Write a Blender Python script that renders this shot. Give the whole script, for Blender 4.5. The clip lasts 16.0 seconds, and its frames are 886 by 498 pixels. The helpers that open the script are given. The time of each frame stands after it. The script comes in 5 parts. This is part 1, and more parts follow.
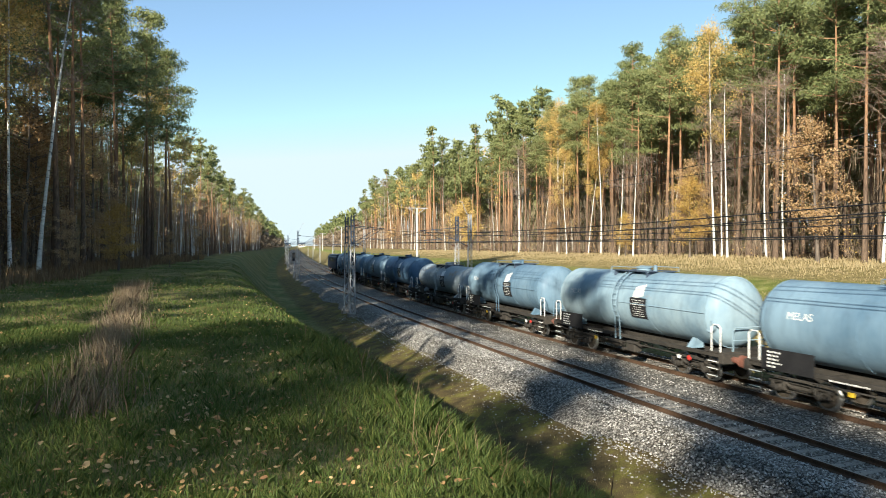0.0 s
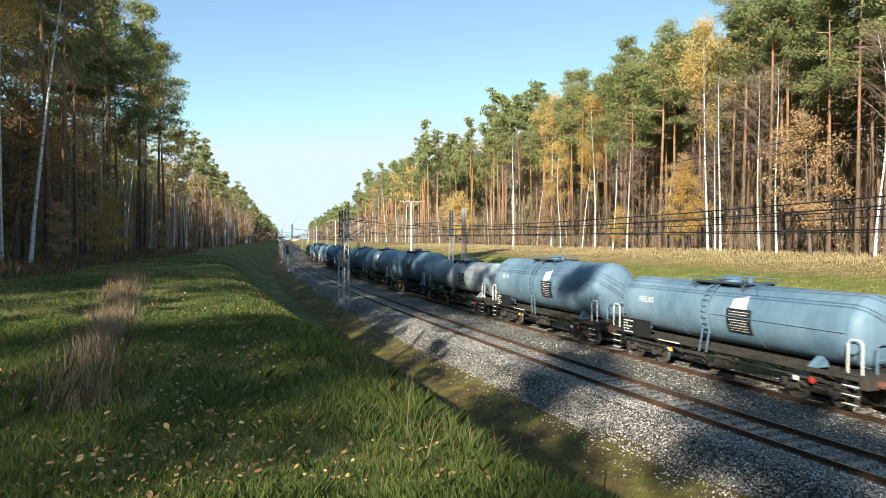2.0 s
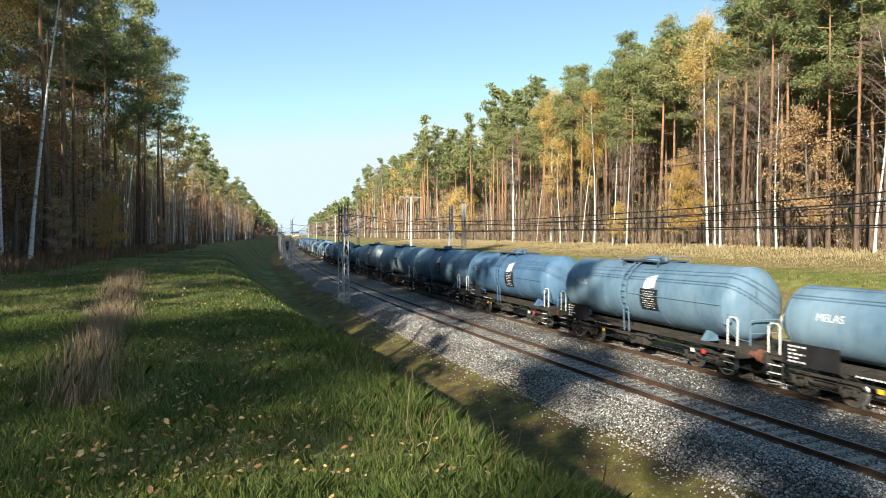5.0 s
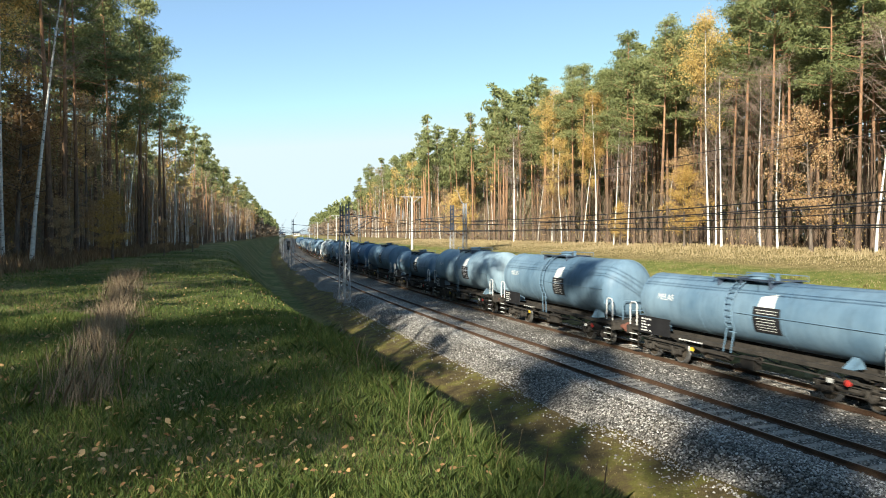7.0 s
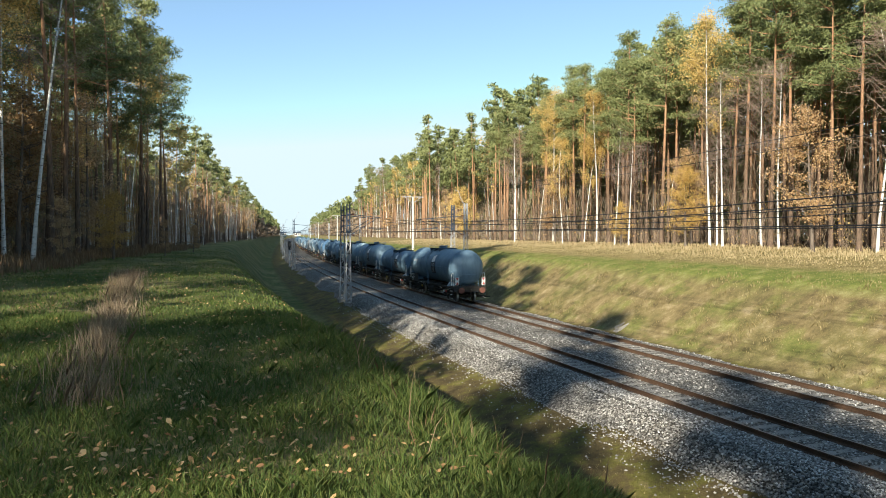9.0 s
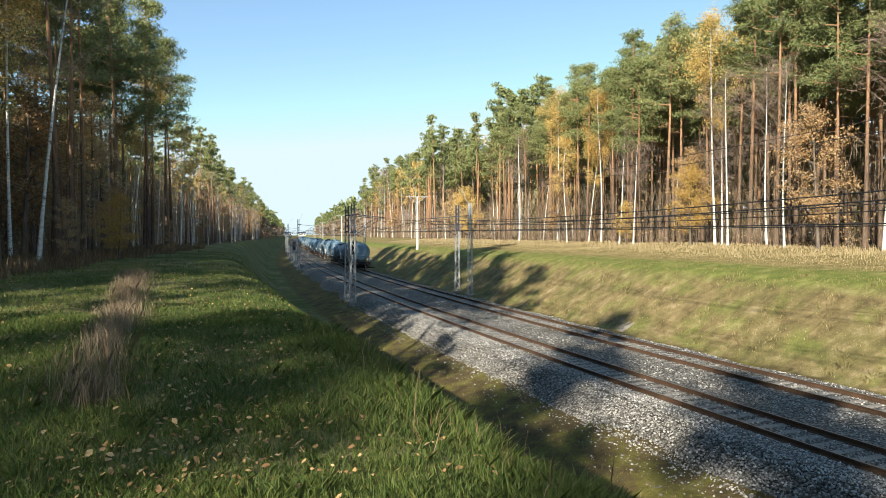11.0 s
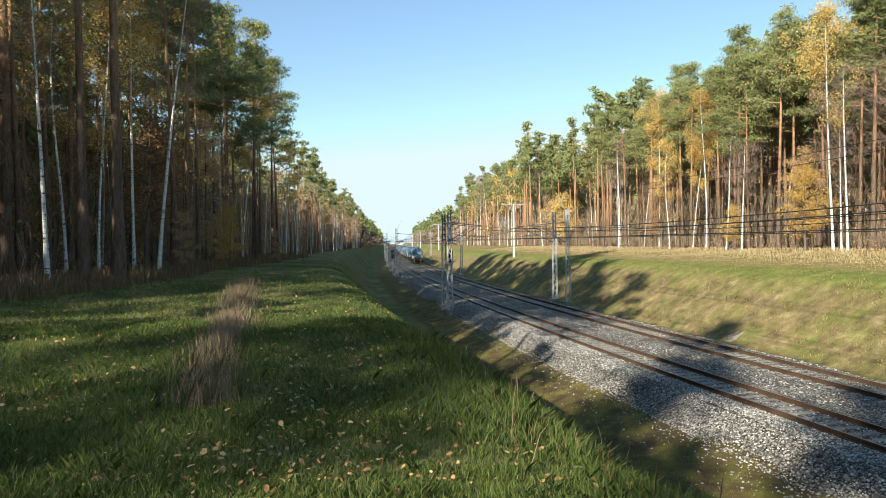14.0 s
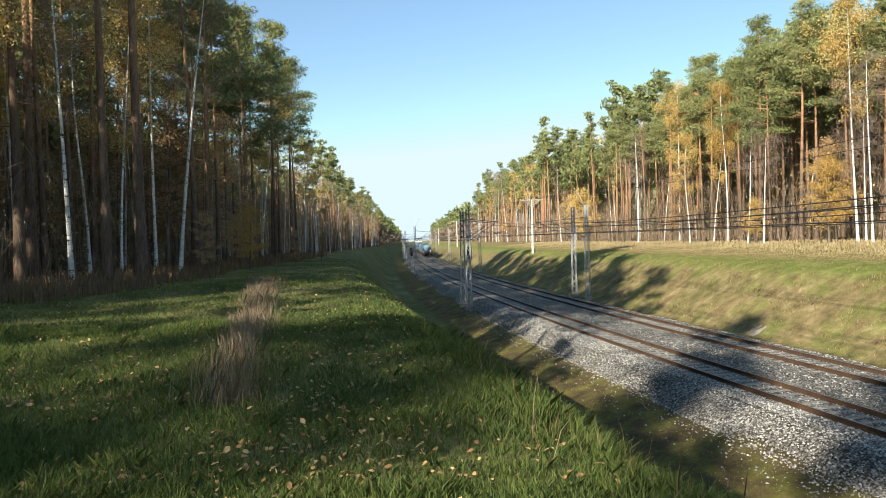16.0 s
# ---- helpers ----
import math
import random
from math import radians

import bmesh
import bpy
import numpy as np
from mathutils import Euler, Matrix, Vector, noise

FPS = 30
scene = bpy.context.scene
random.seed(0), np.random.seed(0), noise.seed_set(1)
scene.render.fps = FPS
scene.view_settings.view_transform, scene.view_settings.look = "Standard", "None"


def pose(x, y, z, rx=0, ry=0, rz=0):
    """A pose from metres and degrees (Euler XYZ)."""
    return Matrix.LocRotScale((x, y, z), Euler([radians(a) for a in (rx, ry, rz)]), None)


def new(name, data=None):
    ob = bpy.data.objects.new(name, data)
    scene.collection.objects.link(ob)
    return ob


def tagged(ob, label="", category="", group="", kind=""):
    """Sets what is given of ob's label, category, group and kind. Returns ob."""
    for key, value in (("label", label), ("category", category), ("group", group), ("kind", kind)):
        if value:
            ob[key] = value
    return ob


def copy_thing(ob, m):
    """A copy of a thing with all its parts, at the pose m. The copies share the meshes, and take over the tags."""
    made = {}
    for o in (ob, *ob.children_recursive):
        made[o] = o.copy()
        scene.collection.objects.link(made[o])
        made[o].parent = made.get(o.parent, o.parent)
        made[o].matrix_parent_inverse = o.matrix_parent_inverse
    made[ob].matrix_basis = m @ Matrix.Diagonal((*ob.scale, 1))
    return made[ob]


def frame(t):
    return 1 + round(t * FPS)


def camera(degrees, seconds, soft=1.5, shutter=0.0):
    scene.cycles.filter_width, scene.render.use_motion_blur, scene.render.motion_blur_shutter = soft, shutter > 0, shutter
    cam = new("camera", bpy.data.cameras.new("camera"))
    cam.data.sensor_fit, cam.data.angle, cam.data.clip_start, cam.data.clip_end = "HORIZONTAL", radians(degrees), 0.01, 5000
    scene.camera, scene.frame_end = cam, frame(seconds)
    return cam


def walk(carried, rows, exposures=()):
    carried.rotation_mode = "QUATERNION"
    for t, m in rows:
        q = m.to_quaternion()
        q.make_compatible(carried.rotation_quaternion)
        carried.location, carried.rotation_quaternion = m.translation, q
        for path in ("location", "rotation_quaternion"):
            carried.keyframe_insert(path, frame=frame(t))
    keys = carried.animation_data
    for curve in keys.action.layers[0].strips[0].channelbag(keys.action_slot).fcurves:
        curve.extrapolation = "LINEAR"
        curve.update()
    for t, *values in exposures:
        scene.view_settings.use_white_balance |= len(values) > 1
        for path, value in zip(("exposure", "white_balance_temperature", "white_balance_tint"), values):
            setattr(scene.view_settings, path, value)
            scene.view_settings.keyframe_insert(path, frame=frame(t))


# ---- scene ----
LENS, CLIP = 65.24, 16.0
cam = camera(LENS, CLIP, soft=0.95, shutter=0.15)
EYE = (0.0, 0.0, 5.5)
TURNS = [(0, -12.16, -0.30, 0.05), (0.5, -12.36, -0.45, 0), (1, -12.50, -0.59, 0), (1.5, -12.57, -0.73, 0), (2, -12.64, -0.84, 0),
         (2.5, -12.67, -0.94, 0), (3, -12.71, -1.01, 0), (3.5, -12.71, -1.08, 0), (4, -12.71, -1.15, 0), (6.5, -12.58, -1.22, 0),
         (7.5, -12.57, -1.22, 0), (8, -12.5, -1.22, 0), (9, -12.5, -1.22, 0), (9.6, -12.47, -1.22, 0.02), (10.6, -12.3, -1.23, 0.12), (11.3, -11.67, -1.22, 0.27), (11.5, -11.09, -1.18, 0.36),
         (12, -9.17, -1.05, 0.70), (12.5, -7.66, -0.93, 0.68), (13, -5.60, -0.76, 0.60), (13.5, -4.49, -0.62, 0.57), (14, -4.17, -0.53, 0.75), (14.5, -3.78, -0.54, 0.99),
         (15, -3.36, -0.51, 1.32), (15.5, -2.89, -0.51, 1.07), (16, -2.65, -0.75, 1.51)]
walk(cam, [(t, pose(*EYE, 90 + pitch, roll, yaw)) for t, yaw, pitch, roll in TURNS], [(0, 1.11, 6350, 4), (16, 1.11, 6350, 4)])

# ---- world, sun ----
SUN_TOWARDS, SUN_HEIGHT = 36.0, 23.0   # shadows fall this far right of the line's far direction; degrees
world = bpy.data.worlds.new("world")
scene.world = world
world.use_nodes = True
wn = world.node_tree.nodes
sky = wn.new("ShaderNodeTexSky")
sky.sky_type, sky.sun_disc = "NISHITA", False
sky.sun_elevation, sky.sun_rotation = radians(SUN_HEIGHT), radians(180 + SUN_TOWARDS)
sky.air_density, sky.dust_density, sky.ozone_density = 0.9, 0.0, 0.6
sky.altitude = 1600
haze = wn.new("ShaderNodeMix")      # thin even haze over the blue
haze.data_type = "RGBA"
haze.inputs[0].default_value, haze.inputs[7].default_value = 0.15, (2.3, 3.8, 4.7, 1)
pale = wn.new("ShaderNodeMix")      # the horizon stays pale blue
pale.data_type, pale.blend_type = "RGBA", "DARKEN"
pale.inputs[0].default_value, pale.inputs[7].default_value = 1.0, (4.1, 4.55, 4.75, 1)
world.node_tree.links.new(sky.outputs[0], pale.inputs[6])
world.node_tree.links.new(pale.outputs[2], haze.inputs[6])
world.node_tree.links.new(haze.outputs[2], wn["Background"].inputs[0])
wn["Background"].inputs[1].default_value = 0.1
sun = new("sun", bpy.data.lights.new("sun", "SUN"))
sun.data.energy, sun.data.angle, sun.data.color = 5.0, radians(0.6), (1.0, 0.89, 0.74)
_a, _e = radians(SUN_TOWARDS), radians(SUN_HEIGHT)
SHINE = Vector((math.sin(_a) * math.cos(_e), math.cos(_a) * math.cos(_e), -math.sin(_e)))
sun.matrix_basis = Matrix.Translation((-60, -90, 60)) @ SHINE.to_track_quat("-Z", "Y").to_matrix().to_4x4()


# ---- the line: the near rail bends gently, then runs straight ahead ----
def rail_x(y):
    return 17.6 * math.exp(-y / 104) - 2.1 if y > 0 else 15.5 - y * 17.6 / 104


def rail_dx(y):
    return -17.6 / 104 * math.exp(-max(y, 0) / 104)


def on_line(y, off, z=0.0):
    """A place beside the near rail: off metres to its right."""
    d = rail_dx(y)
    n = math.hypot(1, d)
    return Vector((rail_x(y) + off / n, y - off * d / n, z))


def heading(y):
    return math.degrees(math.atan2(-rail_dx(y), 1))


PROFILE = [(-2500, 3.9), (-400, 4.0), (-60, 4.0), (-30, 3.95), (-20, 3.85), (-15.5, 3.75), (-13.7, 3.72), (-12.7, 3.52), (-12.0, 3.12), (-8.0, -1.3), (-7.3, -1.66), (-5.5, -1.72),
           (-4.9, -1.5), (-2.3, -0.88), (-1.0, -0.5), (7.4, -0.45), (9.0, -0.62), (9.7, -0.6), (10.2, -0.35), (14.6, 2.85), (15.6, 3.2), (17.5, 3.5), (32, 4.35), (60, 4.6), (400, 4.8), (2500, 4.5)]


def section(s):
    for (a, za), (b, zb) in zip(PROFILE, PROFILE[1:]):
        if s <= b:
            k = max(0.0, (s - a) / (b - a))
            return za + (zb - za) * k
    return PROFILE[-1][1]


def land(x, y):
    s = x - rail_x(y)
    z = section(s)
    rough = 0.0 if -3.2 < s < 9.2 else min(1.0, max(-3.2 - s, s - 9.2) / 1.5)
    z += rough * (0.16 * noise.noise((x * 0.13, y * 0.13, 2.0)) + 0.07 * noise.noise((x * 0.5, y * 0.5, 7.0)))
    return z


# ---- building helpers ----
def part(name, bm, material, parent=None, label="", smooth=False):
    me = bpy.data.meshes.new(name)
    bm.to_mesh(me)
    bm.free()
    return mesh_part(name, me, material, parent, label, smooth)


def mesh_part(name, me, material, parent=None, label="", smooth=False):
    for m in (material if isinstance(material, (list, tuple)) else [material]):
        if m.name not in me.materials:
            me.materials.append(m)
    if smooth:
        me.polygons.foreach_set("use_smooth", [True] * len(me.polygons))
    ob = new(name, me)
    ob.parent = parent
    if label:
        ob["label"] = label
    if name == "lettering":
        ob["kind"] = "stuff"
    return ob


def from_lists(verts, faces, mats=None):
    me = bpy.data.meshes.new("mesh")
    me.from_pydata([tuple(v) for v in verts], [], faces)
    if mats is not None:
        me.polygons.foreach_set("material_index", mats)
    me.update()
    return me


def add_box(bm, x0, x1, y0, y1, z0, z1, bevel=0.0):
    vs = [bm.verts.new(p) for p in ((x0, y0, z0), (x1, y0, z0), (x1, y1, z0), (x0, y1, z0), (x0, y0, z1), (x1, y0, z1), (x1, y1, z1), (x0, y1, z1))]
    fs = [bm.faces.new([vs[i] for i in q]) for q in ((3, 2, 1, 0), (4, 5, 6, 7), (0, 1, 5, 4), (1, 2, 6, 5), (2, 3, 7, 6), (3, 0, 4, 7))]
    if bevel:
        es = list({e for f in fs for e in f.edges})
        bmesh.ops.bevel(bm, geom=es, offset=bevel, segments=1, affect="EDGES")


def add_tube(bm, pts, r, sides=6, r_end=None, caps=True):
    pts = [Vector(p) for p in pts]
    rings = []
    for i, p in enumerate(pts):
        d = (pts[min(i + 1, len(pts) - 1)] - pts[max(i - 1, 0)]).normalized()
        a = d.cross(Vector((0, 0, 1)) if abs(d.z) < 0.9 else Vector((1, 0, 0))).normalized()
        b = d.cross(a)
        rr = r if r_end is None else r + (r_end - r) * i / (len(pts) - 1)
        rings.append([bm.verts.new(p + rr * (math.cos(t) * a + math.sin(t) * b)) for t in (2 * math.pi * k / sides for k in range(sides))])
    for u, v in zip(rings, rings[1:]):
        for k in range(sides):
            bm.faces.new((u[k], u[(k + 1) % sides], v[(k + 1) % sides], v[k]))
    if caps:
        bm.faces.new(rings[0][::-1])
        bm.faces.new(rings[-1])


def add_lathe(bm, rings, axis="y", sides=28, centre=(0, 0, 0)):
    """Rings of (along, radius) round an axis."""
    c = Vector(centre)
    made = []
    for u, r in rings:
        row = []
        for k in range(sides):
            t = 2 * math.pi * k / sides
            p = {"y": (r * math.cos(t), u, r * math.sin(t)), "x": (u, r * math.cos(t), r * math.sin(t)), "z": (r * math.cos(t), r * math.sin(t), u)}[axis]
            row.append(bm.verts.new(c + Vector(p)))
        made.append(row)
    for a, b in zip(made, made[1:]):
        for k in range(sides):
            bm.faces.new((a[k], b[k], b[(k + 1) % sides], a[(k + 1) % sides]))
    bm.faces.new(made[0])
    bm.faces.new(made[-1][::-1])
    bmesh.ops.recalc_face_normals(bm, faces=bm.faces[:])


# ---- materials ----
def material(name, rough=0.8, metal=0.0, spec=0.4):
    m = bpy.data.materials.new(name)
    m.use_nodes = True
    b = m.node_tree.nodes["Principled BSDF"]
    b.inputs["Roughness"].default_value, b.inputs["Metallic"].default_value, b.inputs["Specular IOR Level"].default_value = rough, metal, spec
    return m, m.node_tree.nodes, m.node_tree.links, b


def noise_node(n, l, scale, detail=4.0, rough=0.6, coords="Object", stretch=None):
    t = n.new("ShaderNodeTexNoise")
    t.inputs["Scale"].default_value, t.inputs["Detail"].default_value, t.inputs["Roughness"].default_value = scale, detail, rough
    c = n.new("ShaderNodeTexCoord").outputs[coords]
    if stretch:
        mp = n.new("ShaderNodeMapping")
        mp.inputs["Scale"].default_value = stretch
        l.new(c, mp.inputs[0])
        c = mp.outputs[0]
    l.new(c, t.inputs["Vector"])
    return t


def ramp(n, l, source, stops):
    r = n.new("ShaderNodeValToRGB")
    e = r.color_ramp.elements
    e[0].position, e[0].color = stops[0][0], (*stops[0][1], 1)
    e[1].position, e[1].color = stops[-1][0], (*stops[-1][1], 1)
    for p, c in stops[1:-1]:
        x = e.new(p)
        x.color = (*c, 1)
    l.new(source, r.inputs[0])
    return r.outputs[0]


def mix(n, l, a, b, fac, blend="MIX"):
    m = n.new("ShaderNodeMix")
    m.data_type, m.blend_type = "RGBA", blend
    for sock, v in ((m.inputs[0], fac), (m.inputs[6], a), (m.inputs[7], b)):
        if isinstance(v, bpy.types.NodeSocket):
            l.new(v, sock)
        else:
            sock.default_value = v if isinstance(v, float) else (*v, 1)
    return m.outputs[2]


def bump(n, l, b, height, strength=0.5, dist=0.02):
    k = n.new("ShaderNodeBump")
    k.inputs["Strength"].default_value, k.inputs["Distance"].default_value = strength, dist
    l.new(height, k.inputs["Height"])
    l.new(k.outputs[0], b.inputs["Normal"])


def two_scale(name, dark, light, coarse=0.6, fine=8.0, rough=0.85, metal=0.0, bump_strength=0.4, bump_dist=0.01, spec=0.3, stretch=None, coords="Object"):
    """Colour varied by coarse stains and fine grain, with fine relief."""
    m, n, l, b = material(name, rough, metal, spec)
    big = noise_node(n, l, coarse, 3, 0.55, coords, stretch)
    small = noise_node(n, l, fine, 5, 0.7, coords, stretch)
    c1 = ramp(n, l, big.outputs[0], [(0.35, dark), (0.65, light)])
    c2 = ramp(n, l, small.outputs[0], [(0.3, tuple(v * 0.65 for v in dark)), (0.7, tuple(min(1, v * 1.2) for v in light))])
    l.new(mix(n, l, c1, c2, 0.5), b.inputs["Base Color"])
    if bump_strength:
        bump(n, l, b, small.outputs[0], bump_strength, bump_dist)
    return m


def leaf_material(name, stops, shine=0.35, back=0.35):
    """Foliage: each leaf or tuft has its own shade; light comes through it."""
    m, n, l, b = material(name, 0.6, 0, 0.3)
    g = n.new("ShaderNodeNewGeometry")
    o = n.new("ShaderNodeObjectInfo")
    add = n.new("ShaderNodeMath")
    add.operation = "MULTIPLY_ADD"
    l.new(o.outputs["Random"], add.inputs[0])
    add.inputs[1].default_value = 0.4
    sc = n.new("ShaderNodeMath")
    sc.operation = "MULTIPLY"
    sc.inputs[1].default_value = 0.6
    l.new(g.outputs["Random Per Island"], sc.inputs[0])
    l.new(sc.outputs[0], add.inputs[2])
    col = ramp(n, l, add.outputs[0], stops)
    l.new(col, b.inputs["Base Color"])
    tr = n.new("ShaderNodeBsdfTranslucent")
    l.new(col, tr.inputs[0])
    mx = n.new("ShaderNodeMixShader")
    mx.inputs[0].default_value = back
    l.new(b.outputs[0], mx.inputs[1])
    l.new(tr.outputs[0], mx.inputs[2])
    l.new(mx.outputs[0], n["Material Output"].inputs[0])
    return m


def ground_material():
    m, n, l, b = material("turf_and_soil", 0.95, 0, 0.15)
    at = n.new("ShaderNodeAttribute")
    at.attribute_name = "beside"
    pos = n.new("ShaderNodeNewGeometry")
    sep = n.new("ShaderNodeSeparateXYZ")
    l.new(pos.outputs["Position"], sep.inputs[0])
    big, mid, fine = noise_node(n, l, 0.16, 3), noise_node(n, l, 1.1, 5, 0.65), noise_node(n, l, 14, 5, 0.75)

    def wobble(src, amount, a, c):
        """0 to 1 as src goes from a to c, with a ragged edge."""
        s1 = n.new("ShaderNodeMath")
        s1.operation = "MULTIPLY_ADD"
        l.new(mid.outputs[0], s1.inputs[0])
        s1.inputs[1].default_value = amount
        l.new(src, s1.inputs[2])
        r = n.new("ShaderNodeMapRange")
        r.inputs["From Min"].default_value, r.inputs["From Max"].default_value = a + amount * 0.5, c + amount * 0.5
        l.new(s1.outputs[0], r.inputs["Value"])
        return r.outputs[0]

    green = ramp(n, l, mid.outputs[0], [(0.3, (0.06, 0.075, 0.02)), (0.52, (0.115, 0.135, 0.035)), (0.7, (0.2, 0.18, 0.065))])
    straw = ramp(n, l, mid.outputs[0], [(0.3, (0.15, 0.12, 0.045)), (0.55, (0.3, 0.235, 0.1)), (0.75, (0.42, 0.34, 0.17))])
    moss = ramp(n, l, mid.outputs[0], [(0.3, (0.05, 0.038, 0.018)), (0.48, (0.11, 0.082, 0.035)), (0.6, (0.15, 0.135, 0.03)), (0.78, (0.24, 0.18, 0.1))])
    litter = ramp(n, l, mid.outputs[0], [(0.3, (0.06, 0.038, 0.02)), (0.55, (0.13, 0.085, 0.04)), (0.75, (0.22, 0.15, 0.07))])
    earth = ramp(n, l, mid.outputs[0], [(0.3, (0.11, 0.085, 0.04)), (0.55, (0.25, 0.19, 0.09)), (0.75, (0.44, 0.35, 0.21))])
    lush = ramp(n, l, mid.outputs[0], [(0.3, (0.11, 0.14, 0.03)), (0.55, (0.2, 0.22, 0.055)), (0.75, (0.33, 0.31, 0.12))])
    patch = noise_node(n, l, 0.5, 4, 0.6)
    earth = mix(n, l, earth, lush, ramp(n, l, patch.outputs[0], [(0.48, (0, 0, 0)), (0.66, (0.7, 0.7, 0.7))]))
    bank = mix(n, l, earth, green, ramp(n, l, big.outputs[0], [(0.5, (0, 0, 0)), (0.68, (0.5, 0.5, 0.5))]))
    field = mix(n, l, green, straw, ramp(n, l, big.outputs[0], [(0.42, (0, 0, 0)), (0.6, (0.7, 0.7, 0.7))]))
    s = at.outputs["Fac"]
    c = mix(n, l, field, moss, wobble(s, 1.0, -5.7, -5.0))
    c = mix(n, l, c, bank, wobble(s, 1.0, 9.3, 9.9))
    c = mix(n, l, c, lush, wobble(s, 2.0, 14.0, 15.2))
    c = mix(n, l, c, straw, wobble(s, 2.5, 17.0, 19.0))
    c = mix(n, l, c, litter, wobble(s, 3.0, 31.0, 35.0))
    c = mix(n, l, litter, c, wobble(sep.outputs[0], 3.0, -16.5, -12.5))
    grain = ramp(n, l, fine.outputs[0], [(0.25, (0.5, 0.5, 0.5)), (0.75, (1.25, 1.25, 1.25))])
    l.new(mix(n, l, c, grain, 0.8, "MULTIPLY"), b.inputs["Base Color"])
    bump(n, l, b, fine.outputs[0], 0.9, 0.06)
    return m


def stone_material(name, dark, light, scale):
    """Broken stone: each pebble its own grey, shade of the gaps painted round it."""
    m, n, l, b = material(name, 0.9, 0, 0.25)
    v = n.new("ShaderNodeTexVoronoi")
    v.inputs["Scale"].default_value = scale
    l.new(n.new("ShaderNodeTexCoord").outputs["Object"], v.inputs["Vector"])
    sep = n.new("ShaderNodeSeparateColor")
    l.new(v.outputs["Color"], sep.inputs[0])
    c = ramp(n, l, sep.outputs[0], [(0.0, dark), (0.6, tuple((a + c2) / 2 for a, c2 in zip(dark, light))), (1.0, light)])
    # shade in the gaps between stones, put into the colour as dark rims
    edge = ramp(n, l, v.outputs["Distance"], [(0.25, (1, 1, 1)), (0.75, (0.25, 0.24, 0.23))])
    stain = ramp(n, l, noise_node(n, l, 0.35, 4).outputs[0], [(0.35, (0.72, 0.68, 0.62)), (0.65, (1.05, 1.03, 1.0))])
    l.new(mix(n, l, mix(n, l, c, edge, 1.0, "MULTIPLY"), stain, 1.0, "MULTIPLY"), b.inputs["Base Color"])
    inv = n.new("ShaderNodeMath")
    inv.operation = "SUBTRACT"
    inv.inputs[0].default_value = 1.0
    l.new(v.outputs["Distance"], inv.inputs[1])
    bump(n, l, b, inv.outputs[0], 1.0, 0.04)
    return m


def pebble_material():
    m, n, l, b = material("loose_stone", 0.9, 0, 0.25)
    g = n.new("ShaderNodeNewGeometry")
    l.new(ramp(n, l, g.outputs["Random Per Island"], [(0.0, (0.07, 0.066, 0.062)), (0.4, (0.2, 0.19, 0.18)), (0.8, (0.38, 0.365, 0.345)), (1.0, (0.6, 0.58, 0.55))]), b.inputs["Base Color"])
    return m


def birch_bark():
    m, n, l, b = material("birch_bark", 0.75, 0, 0.3)
    t = noise_node(n, l, 1.0, 4, 0.7, "Object", (3, 3, 9))
    c = ramp(n, l, t.outputs[0], [(0.36, (0.03, 0.028, 0.025)), (0.43, (0.6, 0.58, 0.54)), (0.7, (0.82, 0.8, 0.76))])
    l.new(c, b.inputs["Base Color"])
    bump(n, l, b, t.outputs[0], 0.4, 0.01)
    return m


def pine_bark():
    """Grey-brown below, orange and flaking above."""
    m, n, l, b = material("pine_bark", 0.9, 0, 0.2)
    sep = n.new("ShaderNodeSeparateXYZ")
    l.new(n.new("ShaderNodeTexCoord").outputs["Object"], sep.inputs[0])
    t = noise_node(n, l, 1.0, 5, 0.7, "Object", (9, 9, 2.2))
    low = ramp(n, l, t.outputs[0], [(0.3, (0.05, 0.036, 0.028)), (0.7, (0.2, 0.14, 0.1))])
    high = ramp(n, l, t.outputs[0], [(0.3, (0.18, 0.095, 0.055)), (0.7, (0.46, 0.27, 0.15))])
    r = n.new("ShaderNodeMapRange")
    r.inputs["From Min"].default_value, r.inputs["From Max"].default_value = 5, 13
    l.new(sep.outputs[2], r.inputs["Value"])
    l.new(mix(n, l, low, high, r.outputs[0]), b.inputs["Base Color"])
    bump(n, l, b, t.outputs[0], 0.8, 0.03)
    return m


def tank_paint(name, dark, light, rust):
    """Weathered paint on a tank shell: streaks running down, dirt and stains."""
    m, n, l, b = material(name, 0.55, 0.0, 0.4)
    big = noise_node(n, l, 0.35, 4, 0.6)
    streak = noise_node(n, l, 1.0, 5, 0.7, "Object", (3.5, 3.5, 0.5))
    fine = noise_node(n, l, 30, 3)
    c = ramp(n, l, big.outputs[0], [(0.33, dark), (0.67, light)])
    c = mix(n, l, c, ramp(n, l, streak.outputs[0], [(0.3, (0.72, 0.72, 0.72)), (0.55, (1, 1, 1))]), 0.7, "MULTIPLY")
    r2 = noise_node(n, l, 0.5, 5, 0.65, "Object", (1, 0.6, 1.2))
    c = mix(n, l, c, (0.3, 0.19, 0.09), ramp(n, l, r2.outputs[0], [(0.68 - rust, (0, 0, 0)), (0.8 - rust, (0.75, 0.75, 0.75))]))
    l.new(c, b.inputs["Base Color"])
    l.new(ramp(n, l, streak.outputs[0], [(0.3, (0.7, 0.7, 0.7)), (0.7, (0.45, 0.45, 0.45))]), b.inputs["Roughness"])
    bump(n, l, b, fine.outputs[0], 0.08, 0.005)
    return m


